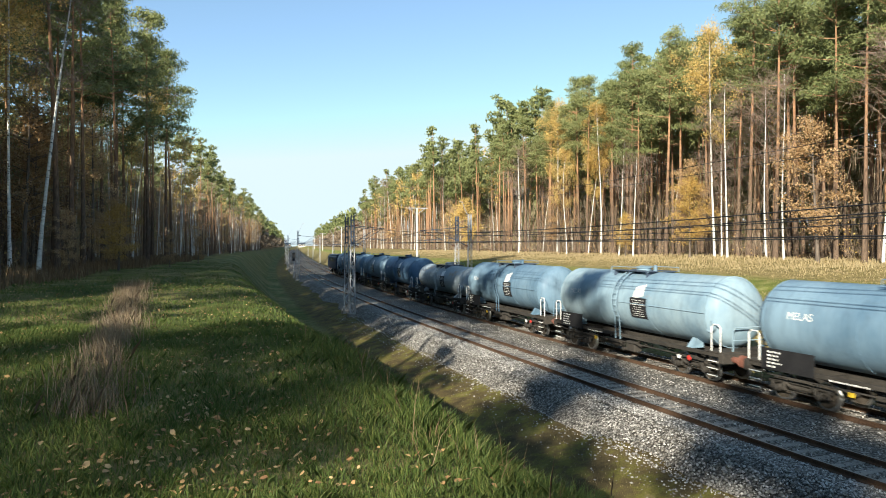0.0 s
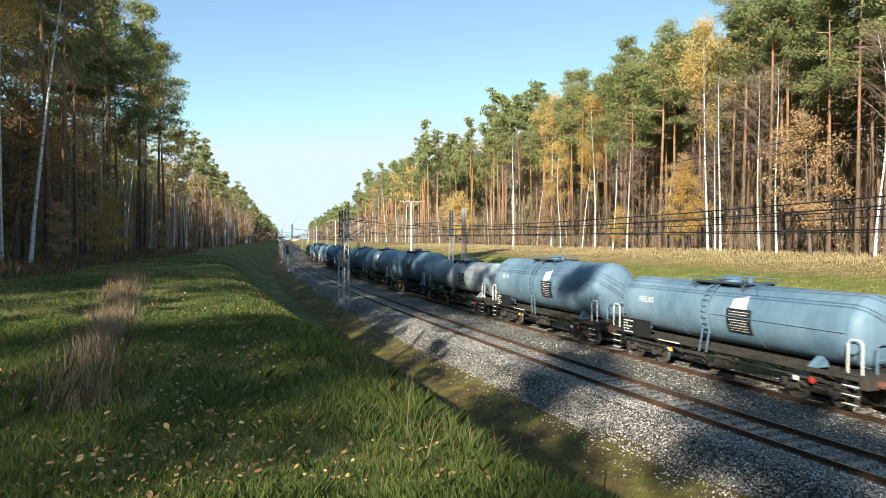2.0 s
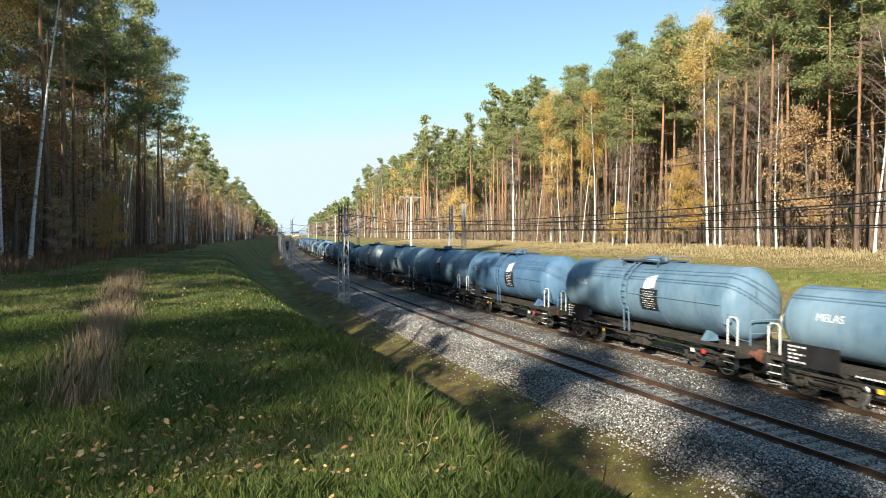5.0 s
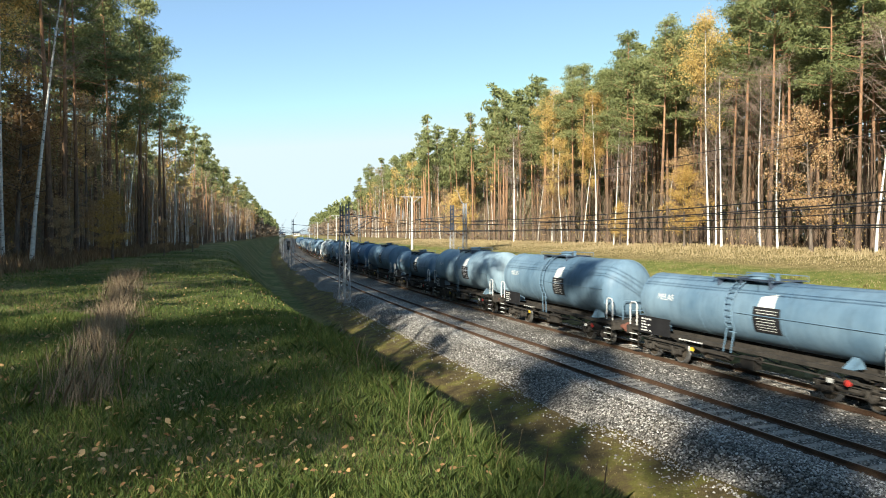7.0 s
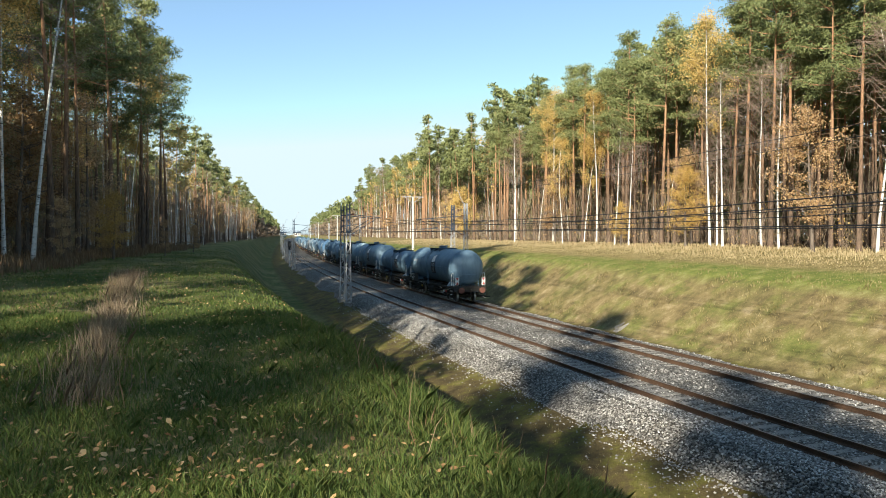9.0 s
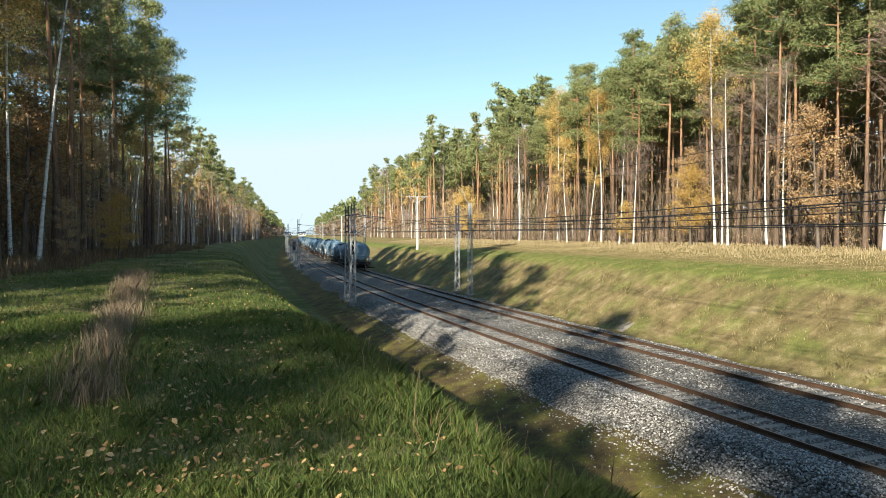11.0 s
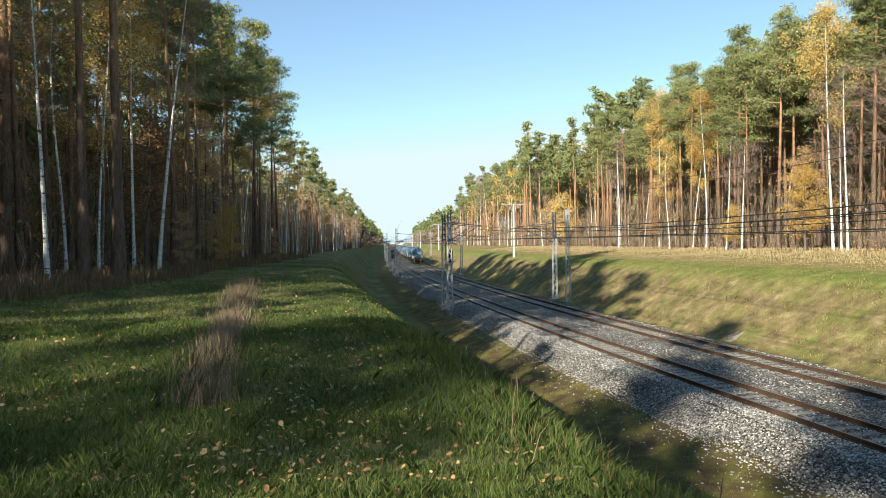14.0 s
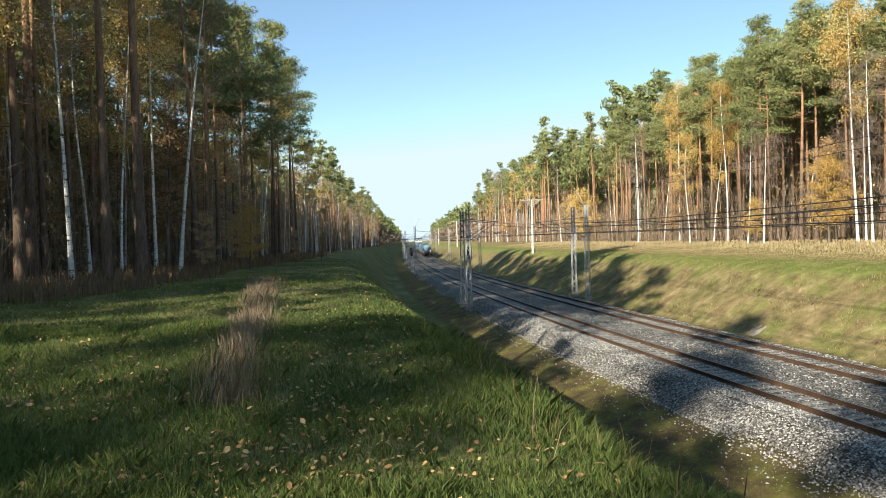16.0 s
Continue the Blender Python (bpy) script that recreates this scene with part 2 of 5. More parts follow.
M_GROUND = ground_material()
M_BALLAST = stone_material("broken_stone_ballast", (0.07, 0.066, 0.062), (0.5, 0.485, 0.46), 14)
M_PEBBLE = pebble_material()
M_SLEEPER = two_scale("sleeper_concrete", (0.16, 0.14, 0.12), (0.3, 0.28, 0.255), 1.2, 18)
M_RAIL = two_scale("rusty_rail_steel", (0.05, 0.03, 0.02), (0.12, 0.072, 0.045), 1.5, 25, 0.75, 0.3)
M_RAILTOP = two_scale("worn_rail_head", (0.22, 0.18, 0.15), (0.34, 0.3, 0.27), 1.0, 30, 0.4, 0.8, 0.1)
M_GREYSTEEL = two_scale("galvanised_steel", (0.3, 0.31, 0.33), (0.5, 0.51, 0.53), 1.5, 20, 0.6, 0.3)
M_DARKSTEEL = two_scale("dark_blue_painted_steel", (0.035, 0.05, 0.08), (0.09, 0.12, 0.17), 1.5, 20, 0.6, 0.2)
M_CONCRETE = two_scale("weathered_concrete", (0.42, 0.41, 0.38), (0.68, 0.66, 0.62), 0.8, 14)
M_WIRE = two_scale("dark_wire", (0.02, 0.02, 0.022), (0.05, 0.05, 0.052), 1, 9, 0.6, 0.5, 0)
M_INSUL = two_scale("brown_porcelain", (0.1, 0.04, 0.02), (0.2, 0.08, 0.04), 3, 20, 0.25, 0, 0.05)
M_BLUE = tank_paint("weathered_blue_paint", (0.09, 0.16, 0.235), (0.19, 0.285, 0.37), 0.0)
M_PALE = tank_paint("faded_pale_blue_paint", (0.16, 0.25, 0.33), (0.33, 0.43, 0.49), 0.03)
M_GREY = tank_paint("stained_grey_paint", (0.22, 0.27, 0.31), (0.38, 0.44, 0.48), 0.1)
M_DEEP = tank_paint("deep_blue_paint", (0.055, 0.12, 0.22), (0.12, 0.22, 0.34), 0.0)
M_UNDER = two_scale("grimy_black_underframe", (0.018, 0.017, 0.016), (0.07, 0.062, 0.054), 1.3, 16, 0.8, 0.2)
M_WHEEL = two_scale("oily_wheel_steel", (0.04, 0.034, 0.028), (0.13, 0.11, 0.09), 2, 20, 0.6, 0.5)
M_TREAD = two_scale("polished_wheel_rim", (0.4, 0.4, 0.4), (0.55, 0.55, 0.55), 2, 20, 0.35, 0.9, 0.05)
M_WHITE = two_scale("white_paint", (0.6, 0.6, 0.58), (0.82, 0.82, 0.8), 2, 20, 0.6, 0, 0.1)
M_BLACK = two_scale("black_board", (0.01, 0.01, 0.012), (0.025, 0.025, 0.027), 2, 20, 0.55, 0, 0.05)
M_RED = two_scale("red_paint", (0.35, 0.03, 0.025), (0.5, 0.05, 0.04), 2, 20, 0.5, 0, 0.1)
M_RUST = two_scale("rusty_buffer", (0.13, 0.055, 0.04), (0.25, 0.11, 0.08), 2, 20, 0.7, 0.2)
M_YELLOW = two_scale("yellow_paint", (0.6, 0.4, 0.03), (0.75, 0.52, 0.05), 2, 20, 0.5, 0, 0.1)
M_LOCO = two_scale("dark_locomotive_paint", (0.012, 0.02, 0.04), (0.03, 0.045, 0.075), 1, 16, 0.5, 0, 0.1)
M_GLASS = two_scale("dark_window_glass", (0.01, 0.012, 0.015), (0.02, 0.022, 0.025), 1, 5, 0.08, 0, 0)
M_PINEBARK, M_BIRCHBARK = pine_bark(), birch_bark()
M_BARK = two_scale("grey_brown_bark", (0.07, 0.055, 0.045), (0.2, 0.165, 0.135), 2.0, 12, 0.9, 0, 0.7, 0.02, 0.2, (3, 3, 0.7))
M_TWIG = two_scale("bare_twigs", (0.16, 0.11, 0.085), (0.33, 0.25, 0.2), 1.0, 9, 0.9, 0, 0)
M_NEEDLE = leaf_material("pine_needles", [(0.0, (0.08, 0.1, 0.04)), (0.4, (0.16, 0.185, 0.07)), (0.8, (0.25, 0.265, 0.105)), (1.0, (0.35, 0.345, 0.155))], back=0.15)
M_GOLD = leaf_material("yellow_birch_leaves", [(0.0, (0.3, 0.17, 0.045)), (0.5, (0.55, 0.37, 0.11)), (1.0, (0.74, 0.57, 0.24))], back=0.25)
M_COPPER = leaf_material("copper_oak_leaves", [(0.0, (0.2, 0.115, 0.05)), (0.5, (0.4, 0.255, 0.125)), (1.0, (0.57, 0.42, 0.24))], back=0.2)
M_THICKET = leaf_material("brushwood", [(0.0, (0.15, 0.105, 0.07)), (0.6, (0.32, 0.245, 0.175)), (1.0, (0.5, 0.41, 0.31))], back=0.2)
M_BLADE = leaf_material("grass_blades", [(0.0, (0.05, 0.085, 0.02)), (0.5, (0.11, 0.155, 0.036)), (0.78, (0.2, 0.21, 0.06)), (0.9, (0.32, 0.27, 0.12)), (1.0, (0.5, 0.42, 0.24))], back=0.4)
M_STRAW = leaf_material("dry_stalks", [(0.0, (0.1, 0.06, 0.034)), (0.6, (0.24, 0.16, 0.09)), (1.0, (0.42, 0.33, 0.2))], back=0.25)
M_PALESTRAW = leaf_material("pale_straw", [(0.0, (0.28, 0.21, 0.11)), (0.6, (0.46, 0.37, 0.21)), (1.0, (0.62, 0.53, 0.34))], back=0.3)
M_FALLEN = leaf_material("fallen_leaves", [(0.0, (0.22, 0.1, 0.05)), (0.5, (0.46, 0.28, 0.12)), (1.0, (0.68, 0.5, 0.27))], back=0.2)


# ---- ground: one sheet along the line, out to the horizon ----
def spread(stops):
    """Values from stop to stop at the given steps."""
    out = []
    for (a, step), (b, _) in zip(stops, stops[1:]):
        k = max(1, round((b - a) / step))
        out += [a + (b - a) * i / k for i in range(k)]
    return out + [stops[-1][0]]


def build_ground():
    ys = spread([(-1500, 300), (-300, 40), (-60, 6), (-6, 0.7), (40, 1.6), (120, 5), (320, 25), (900, 150), (4500, 1)])
    ss = spread([(-2500, 400), (-500, 80), (-100, 12), (-40, 2.5), (-24, 0.7), (-1, 2.1), (7.4, 0.6), (18, 1.4), (40, 8), (100, 60), (500, 400), (2500, 1)])
    verts, tags = [], []
    for y in ys:
        for s in ss:
            x = rail_x(max(y, -300)) + s
            verts.append((x, y, land(x, y) if abs(y) < 300 else section(s)))
            tags.append(s)
    w = len(ss)
    faces = [(i * w + j, i * w + j + 1, (i + 1) * w + j + 1, (i + 1) * w + j) for i in range(len(ys) - 1) for j in range(w - 1)]
    me = from_lists(verts, faces)
    me.attributes.new("beside", "FLOAT", "POINT").data.foreach_set("value", tags)
    tagged(mesh_part("ground", me, M_GROUND, smooth=True), "grassy cutting with mossy slopes and strewn leaves", "ground", kind="structure")


build_ground()


def sweep(name, shape, ys, material, label, category, parent=None, smooth=False, closed=True):
    """A cross-section of (off, z) carried along the line."""
    verts, faces, k = [], [], len(shape)
    for y in ys:
        verts += [on_line(y, o, z) for o, z in shape]
    for i in range(len(ys) - 1):
        for j in range(k if closed else k - 1):
            a, b = i * k + j, i * k + (j + 1) % k
            faces.append((a, b, b + k, a + k))
    ob = mesh_part(name, from_lists(verts, faces), material, parent, "" if parent else label, smooth)
    if not parent:
        tagged(ob, label, category, kind="structure")
    return ob


LINE = spread([(-140, 4), (0, 2), (100, 5), (400, 30), (1000, 1)])
NEAR, FAR = 0.75, 5.65     # middles of the two tracks


def build_bed():
    ys = spread([(-140, 4), (-4, 0.5), (70, 1.5), (140, 6), (400, 30), (1000, 1)])
    shape = [(-2.7, -1.25), (-2.3, -0.87), (-1.9, -0.57), (-1.5, -0.31), (-1.15, -0.2), (-0.6, -0.16), (0, -0.17), (NEAR, -0.18), (1.5, -0.17), (2.3, -0.16), (3.1, -0.2), (4.0, -0.16), (4.9, -0.17), (FAR, -0.18), (6.4, -0.17), (7.3, -0.17), (8.2, -0.35), (9.1, -0.65), (9.6, -0.8)]
    verts, faces, k = [], [], len(shape)
    for y in ys:
        for o, z in shape:
            p = on_line(y, o, z)
            lump = 0.09 * noise.noise((p.x * 0.6, p.y * 0.35, 1)) + 0.04 * noise.noise((p.x * 2.2, p.y * 2.2, 4))
            if o < -1.4:
                p.x += 0.45 * noise.noise((0.3, p.y * 0.22, 9.0))
            p.z += lump if (o < -1.1 or o > 7.4) else lump * 0.3
            verts.append(p)
    faces = [(i * k + j, i * k + j + 1, (i + 1) * k + j + 1, (i + 1) * k + j) for i in range(len(ys) - 1) for j in range(k - 1)]
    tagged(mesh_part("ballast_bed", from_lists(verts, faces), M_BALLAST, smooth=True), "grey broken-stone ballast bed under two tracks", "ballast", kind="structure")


build_bed()


def build_track(mid, label):
    root = tagged(new("railway_track"), label, "railway track", "railway tracks", "structure")
    for side in (-0.75, 0.75):
        c = mid + side
        sweep("rail", [(c - 0.07, -0.172), (c + 0.07, -0.172), (c + 0.07, -0.15), (c + 0.012, -0.13), (c + 0.012, -0.045), (c + 0.036, -0.03), (c + 0.036, -0.004),
                       (c - 0.036, -0.004), (c - 0.036, -0.03), (c - 0.012, -0.045), (c - 0.012, -0.13), (c - 0.07, -0.15)], LINE, M_RAIL, "", "", root)
        sweep("rail_head", [(c - 0.03, -0.003), (c + 0.03, -0.003), (c + 0.024, 0.0), (c - 0.024, 0.0)], LINE, M_RAILTOP, "", "", root)
    return root


TRACK_NEAR = build_track(NEAR, "rusty steel rails of an empty track on concrete sleepers")
TRACK_FAR = build_track(FAR, "rusty steel rails under the tank train on concrete sleepers")


# ---- trees ----
def leaf_mesh(centres, count, reach, size, rng, flat=0.6, long=1.6, upright=0.0):
    """Small pointed leaves or needle tufts, scattered round each centre, each a piece of its own."""
    c = np.repeat(np.array(centres), count, axis=0)
    n = len(c)
    d = rng.normal(size=(n, 3))
    d /= np.linalg.norm(d, axis=1)[:, None]
    c = c + d * (rng.random((n, 1)) ** 0.5) * reach * np.array([1, 1, flat])
    a = rng.normal(size=(n, 3)) + np.array([0, 0, upright])
    a /= np.linalg.norm(a, axis=1)[:, None]
    b = np.cross(a, rng.normal(size=(n, 3)))
    b /= np.linalg.norm(b, axis=1)[:, None]
    s = size * (0.6 + 0.8 * rng.random((n, 1)))
    v = np.stack([c - b * s * 0.5, c + a * s * long * 0.5, c + b * s * 0.5, c - a * s * long * 0.5], axis=1).reshape(-1, 3)
    me = bpy.data.meshes.new("crown")
    me.vertices.add(4 * n)
    me.vertices.foreach_set("co", v.ravel())
    me.loops.add(4 * n)
    me.loops.foreach_set("vertex_index", np.arange(4 * n))
    me.polygons.add(n)
    me.polygons.foreach_set("loop_start", np.arange(0, 4 * n, 4))
    me.update(calc_edges=True)
    return me


def stem(bm, height, r, rng, lean=0.02, bend=0.25, sides=7, steps=7):
    """A tapered trunk; gives a function from height to its middle."""
    dx, dy = rng.normal() * lean, rng.normal() * lean
    ph, am = rng.random() * 6, rng.normal() * bend

    def mid(z):
        k = z / height
        return Vector((dx * z + am * math.sin(ph + 3 * k) * k, dy * z + am * math.cos(ph * 1.3 + 2.5 * k) * k, z))
    pts = [mid(height * i / steps) for i in range(steps + 1)]
    pts[0].z = -0.4
    rings = []
    for i, p in enumerate(pts):
        k = i / steps
        rr = r * (1 - 0.85 * k) * (1.35 if i == 0 else 1)
        rings.append([bm.verts.new(p + Vector((rr * math.cos(t), rr * math.sin(t), 0))) for t in (2 * math.pi * q / sides for q in range(sides))])
    for u, v in zip(rings, rings[1:]):
        for q in range(sides):
            bm.faces.new((u[q], u[(q + 1) % sides], v[(q + 1) % sides], v[q]))
    return mid


def tree_maker(kind, seed, fine):
    """Trunk and crown meshes of one tree."""
    rng = np.random.default_rng(seed)
    bm, lb = bmesh.new(), bmesh.new()
    tips, twigs = [], []
    sides = 7 if fine else 5
    if kind in ("pine", "high_pine"):
        h = 21 + 5 * rng.random()
        mid = stem(bm, h, 0.17 + 0.07 * rng.random(), rng, 0.012, 0.3, sides)
        low = h * ((0.5 if kind == "pine" else 0.66) + 0.13 * rng.random())
        for i in range((34 if kind == "pine" else 26) if fine else 20 if kind == "pine" else 16):
            k = rng.random() ** 0.85
            z = low + (h - low) * k
            a = rng.random() * 6.283
            out = (2.9 * (1 - k) ** 0.7 + 0.55) * (0.55 + 0.6 * rng.random())
            p = mid(min(z, h))
            q = p + Vector((math.cos(a) * out, math.sin(a) * out, out * (0.1 + 0.4 * k) + 0.2))
            if fine:
                add_tube(lb, [p, (p + q) / 2 - Vector((0, 0, 0.12)), q], 0.05, 3, 0.015, False)
            for f in ((0.45, 0.75, 1.0) if fine else (0.5, 0.95)):
                w = p.lerp(q, f)
                tips.append(w + Vector(rng.normal(size=3) * 0.22))
        for i in range(10 if fine else 0):     # dead stubs below the crown
            z = h * (0.25 + 0.3 * rng.random())
            a = rng.random() * 6.283
            p = mid(z)
            add_tube(lb, [p, p + Vector((math.cos(a), math.sin(a), -0.15)) * (0.5 + 1.1 * rng.random())], 0.025, 3, 0.008, False)
        crown = leaf_mesh(tips, 76 if fine else 24, 0.92, 0.076 if fine else 0.21, rng, 0.45, 4.4 if fine else 3.4)
        return bm, lb, M_PINEBARK, crown, M_NEEDLE
    if kind in ("gold_birch", "bare_birch"):
        h = (17 + 4 * rng.random()) if kind == "gold_birch" else (12 + 6 * rng.random())
        mid = stem(bm, h, 0.075 + 0.045 * rng.random(), rng, 0.04, 0.55, sides)
        low = h * (0.4 + 0.1 * rng.random())
        for i in range(34 if fine else 18):
            k = rng.random() ** 0.8
            z = low + (h - low) * k
            a = rng.random() * 6.283
            out = (2.1 * math.sin(math.pi * (0.15 + 0.8 * k)) + 0.3) * (0.6 + 0.6 * rng.random())
            p = mid(min(z, h))
            q = p + Vector((math.cos(a) * out, math.sin(a) * out, 0.9 * out))
            twigs.append((p, q))
            for f in (0.4, 0.7, 1.0, 1.15):
                tips.append(p.lerp(q, f) + Vector(rng.normal(size=3) * 0.3) - Vector((0, 0, 0.3 * f)))
        for p, q in twigs:
            add_tube(lb, [p, p.lerp(q, 0.5) + Vector((0, 0, 0.12)), q], 0.017, 3, 0.006, False)
        if kind == "gold_birch":
            return bm, lb, M_TWIG, leaf_mesh(tips, 60 if fine else 10, 0.66, 0.088 if fine else 0.25, rng, 1.1, 1.4), M_GOLD
        tb = bmesh.new()
        for c in tips:
            for j in range(4 if fine else 2):
                d = Vector(rng.normal(size=3)) * 0.35
                d.z = abs(d.z) * 0.9
                add_tube(tb, [c - d, c + d, c + d * 1.6 - Vector((0, 0, 0.25))], 0.008 if fine else 0.016, 3, 0.004, False)
        me = bpy.data.meshes.new("crown")
        tb.to_mesh(me)
        tb.free()
        return bm, lb, M_TWIG, me, M_TWIG
    if kind in ("copper_oak", "gold_maple"):
        h = (11 + 4 * rng.random()) if kind == "copper_oak" else (8 + 3 * rng.random())
        mid = stem(bm, h, 0.15, rng, 0.03, 0.4, sides)
        for i in range(40 if fine else 22):
            k = rng.random()
            z = h * (0.18 + 0.8 * k)
            a = rng.random() * 6.283
            out = (2.9 * math.sin(math.pi * (0.25 + 0.7 * k)) + 0.2) * (0.5 + 0.6 * rng.random())
            p = mid(min(z, h))
            q = p + Vector((math.cos(a) * out, math.sin(a) * out, 0.35 * out))
            add_tube(lb, [p, p.lerp(q, 0.5) + Vector((0, 0, 0.1)), q], 0.035, 3, 0.01, False)
            tips += [p.lerp(q, f) + Vector(rng.normal(size=3) * 0.25) for f in (0.4, 0.7, 0.95)]
        return bm, lb, M_BARK, leaf_mesh(tips, 62 if fine else 12, 0.7, 0.1 if fine else 0.28, rng, 0.75, 1.4), M_COPPER if kind == "copper_oak" else M_GOLD
    # thin young tree, leafless
    h = 5 + 5 * rng.random()
    mid = stem(bm, h, 0.045, rng, 0.05, 0.4, 4, 5)
    tb = bmesh.new()
    for i in range(26 if fine else 14):
        z = h * (0.3 + 0.7 * rng.random())
        a = rng.random() * 6.283
        p = mid(z)
        out = 0.5 + 0.8 * rng.random()
        add_tube(tb, [p, p + Vector((math.cos(a) * out * 0.5, math.sin(a) * out * 0.5, 0.5 * out)), p + Vector((math.cos(a) * out, math.sin(a) * out, 1.2 * out))], 0.018, 3, 0.006, False)
    me = bpy.data.meshes.new("crown")
    tb.to_mesh(me)
    tb.free()
    return bm, lb, M_BARK, me, M_TWIG


TREE_TEXT = {"pine": ("tall Scots pine with orange upper bark and green crown", "pine tree", "pines of the forest"),
             "high_pine": ("tall Scots pine with bare trunk and high green crown", "pine tree", "pines of the forest"),
             "gold_birch": ("white-barked birch with golden autumn leaves", "birch tree", "birches with autumn leaves"),
             "bare_birch": ("leafless birch with white trunk and fine twigs", "birch tree", "bare birches"),
             "copper_oak": ("broad oak with copper-brown autumn leaves", "oak tree", "oaks in autumn colour"),
             "gold_maple": ("small tree with bright yellow autumn leaves", "tree", "small yellow trees"),
             "sapling": ("thin leafless young tree at the forest edge", "young tree", "bare young trees")}
TREES = {}


def make_stock():
    for kind, fine_count, far_count in (("pine", 7, 5), ("high_pine", 6, 5), ("gold_birch", 4, 3), ("bare_birch", 4, 3), ("copper_oak", 2, 2), ("gold_maple", 2, 1), ("sapling", 4, 3)):
        for fine, count in ((True, fine_count), (False, far_count)):
            for i in range(count):
                bm, lb, bark, crown, leaf = tree_maker(kind, 100 + i * 7 + (50 if fine else 0) + len(kind), fine)
                me = bpy.data.meshes.new("trunk")
                bm.to_mesh(me)
                bm.free()
                me.materials.append(M_BIRCHBARK if "birch" in kind else bark)
                me.polygons.foreach_set("use_smooth", [True] * len(me.polygons))
                whole = bmesh.new()
                whole.from_mesh(crown)
                k = len(whole.faces)
                limbs = bpy.data.meshes.new("limbs")
                lb.to_mesh(limbs)
                lb.free()
                whole.from_mesh(limbs)
                whole.faces.ensure_lookup_table()
                for f in whole.faces[k:]:
                    f.material_index = 1
                whole.to_mesh(crown)
                whole.free()
                crown.materials.append(leaf)
                crown.materials.append(bark)
                TREES.setdefault((kind, fine), []).append((me, crown))


make_stock()


def plant(kind, x, y, fine, rng, scale=None, pick=None, turn=None):
    stock = TREES[(kind, fine)]
    trunk, crown = stock[rng.integers(len(stock)) if pick is None else pick]
    label, category, group = TREE_TEXT[kind]
    root = tagged(new({"sapling": "young_tree", "high_pine": "pine"}.get(kind, kind)), label, category, group)
    k = scale or 0.86 + 0.2 * rng.random()
    root.matrix_basis = pose(x, y, land(x, y) - 0.05, 0, 0, rng.random() * 360 if turn is None else turn)
    root.scale = (k, k, k)
    for name, me in (("trunk", trunk), ("crown", crown)):
        o = new(name, me)
        o.parent = root
    return root


def bearing(degrees_right, s):
    """The place at a bearing from the viewpoint, s metres beside the near rail."""
    lo, hi = 2.0, 900.0
    for _ in range(50):
        y = (lo + hi) / 2
        if math.degrees(math.atan2(rail_x(y) + s, y)) > degrees_right:
            lo = y
        else:
            hi = y
    return rail_x(y) + s, y


def merged(name, meshes, label, category):
    """Copies of meshes at their places, joined into one mesh of uncounted trees."""
    vs, loops, sizes, mats, slots, base = [], [], [], [], [], 0
    for me, m in meshes:
        co = np.empty(len(me.vertices) * 3)
        me.vertices.foreach_get("co", co)
        k = np.array(m)
        vs.append(co.reshape(-1, 3) @ k[:3, :3].T + k[:3, 3])
        li = np.empty(len(me.loops), int)
        me.loops.foreach_get("vertex_index", li)
        loops.append(li + base)
        sz, mi = np.empty(len(me.polygons), int), np.empty(len(me.polygons), int)
        me.polygons.foreach_get("loop_total", sz)
        me.polygons.foreach_get("material_index", mi)
        sizes.append(sz)
        for mat in me.materials:
            if mat not in slots:
                slots.append(mat)
        mats.append(np.array([slots.index(mat) for mat in me.materials])[mi])
        base += len(me.vertices)
    vs, loops, sizes, mats = (np.concatenate(q) for q in (vs, loops, sizes, mats))
    out = bpy.data.meshes.new(name)
    out.vertices.add(len(vs))
    out.vertices.foreach_set("co", vs.ravel())
    out.loops.add(len(loops))
    out.loops.foreach_set("vertex_index", loops)
    out.polygons.add(len(sizes))
    out.polygons.foreach_set("loop_start", np.concatenate([[0], np.cumsum(sizes)[:-1]]))
    for mat in slots:
        out.materials.append(mat)
    out.polygons.foreach_set("material_index", mats)
    out.update(calc_edges=True)
    tagged(new(name, out), label, category, kind="stuff")


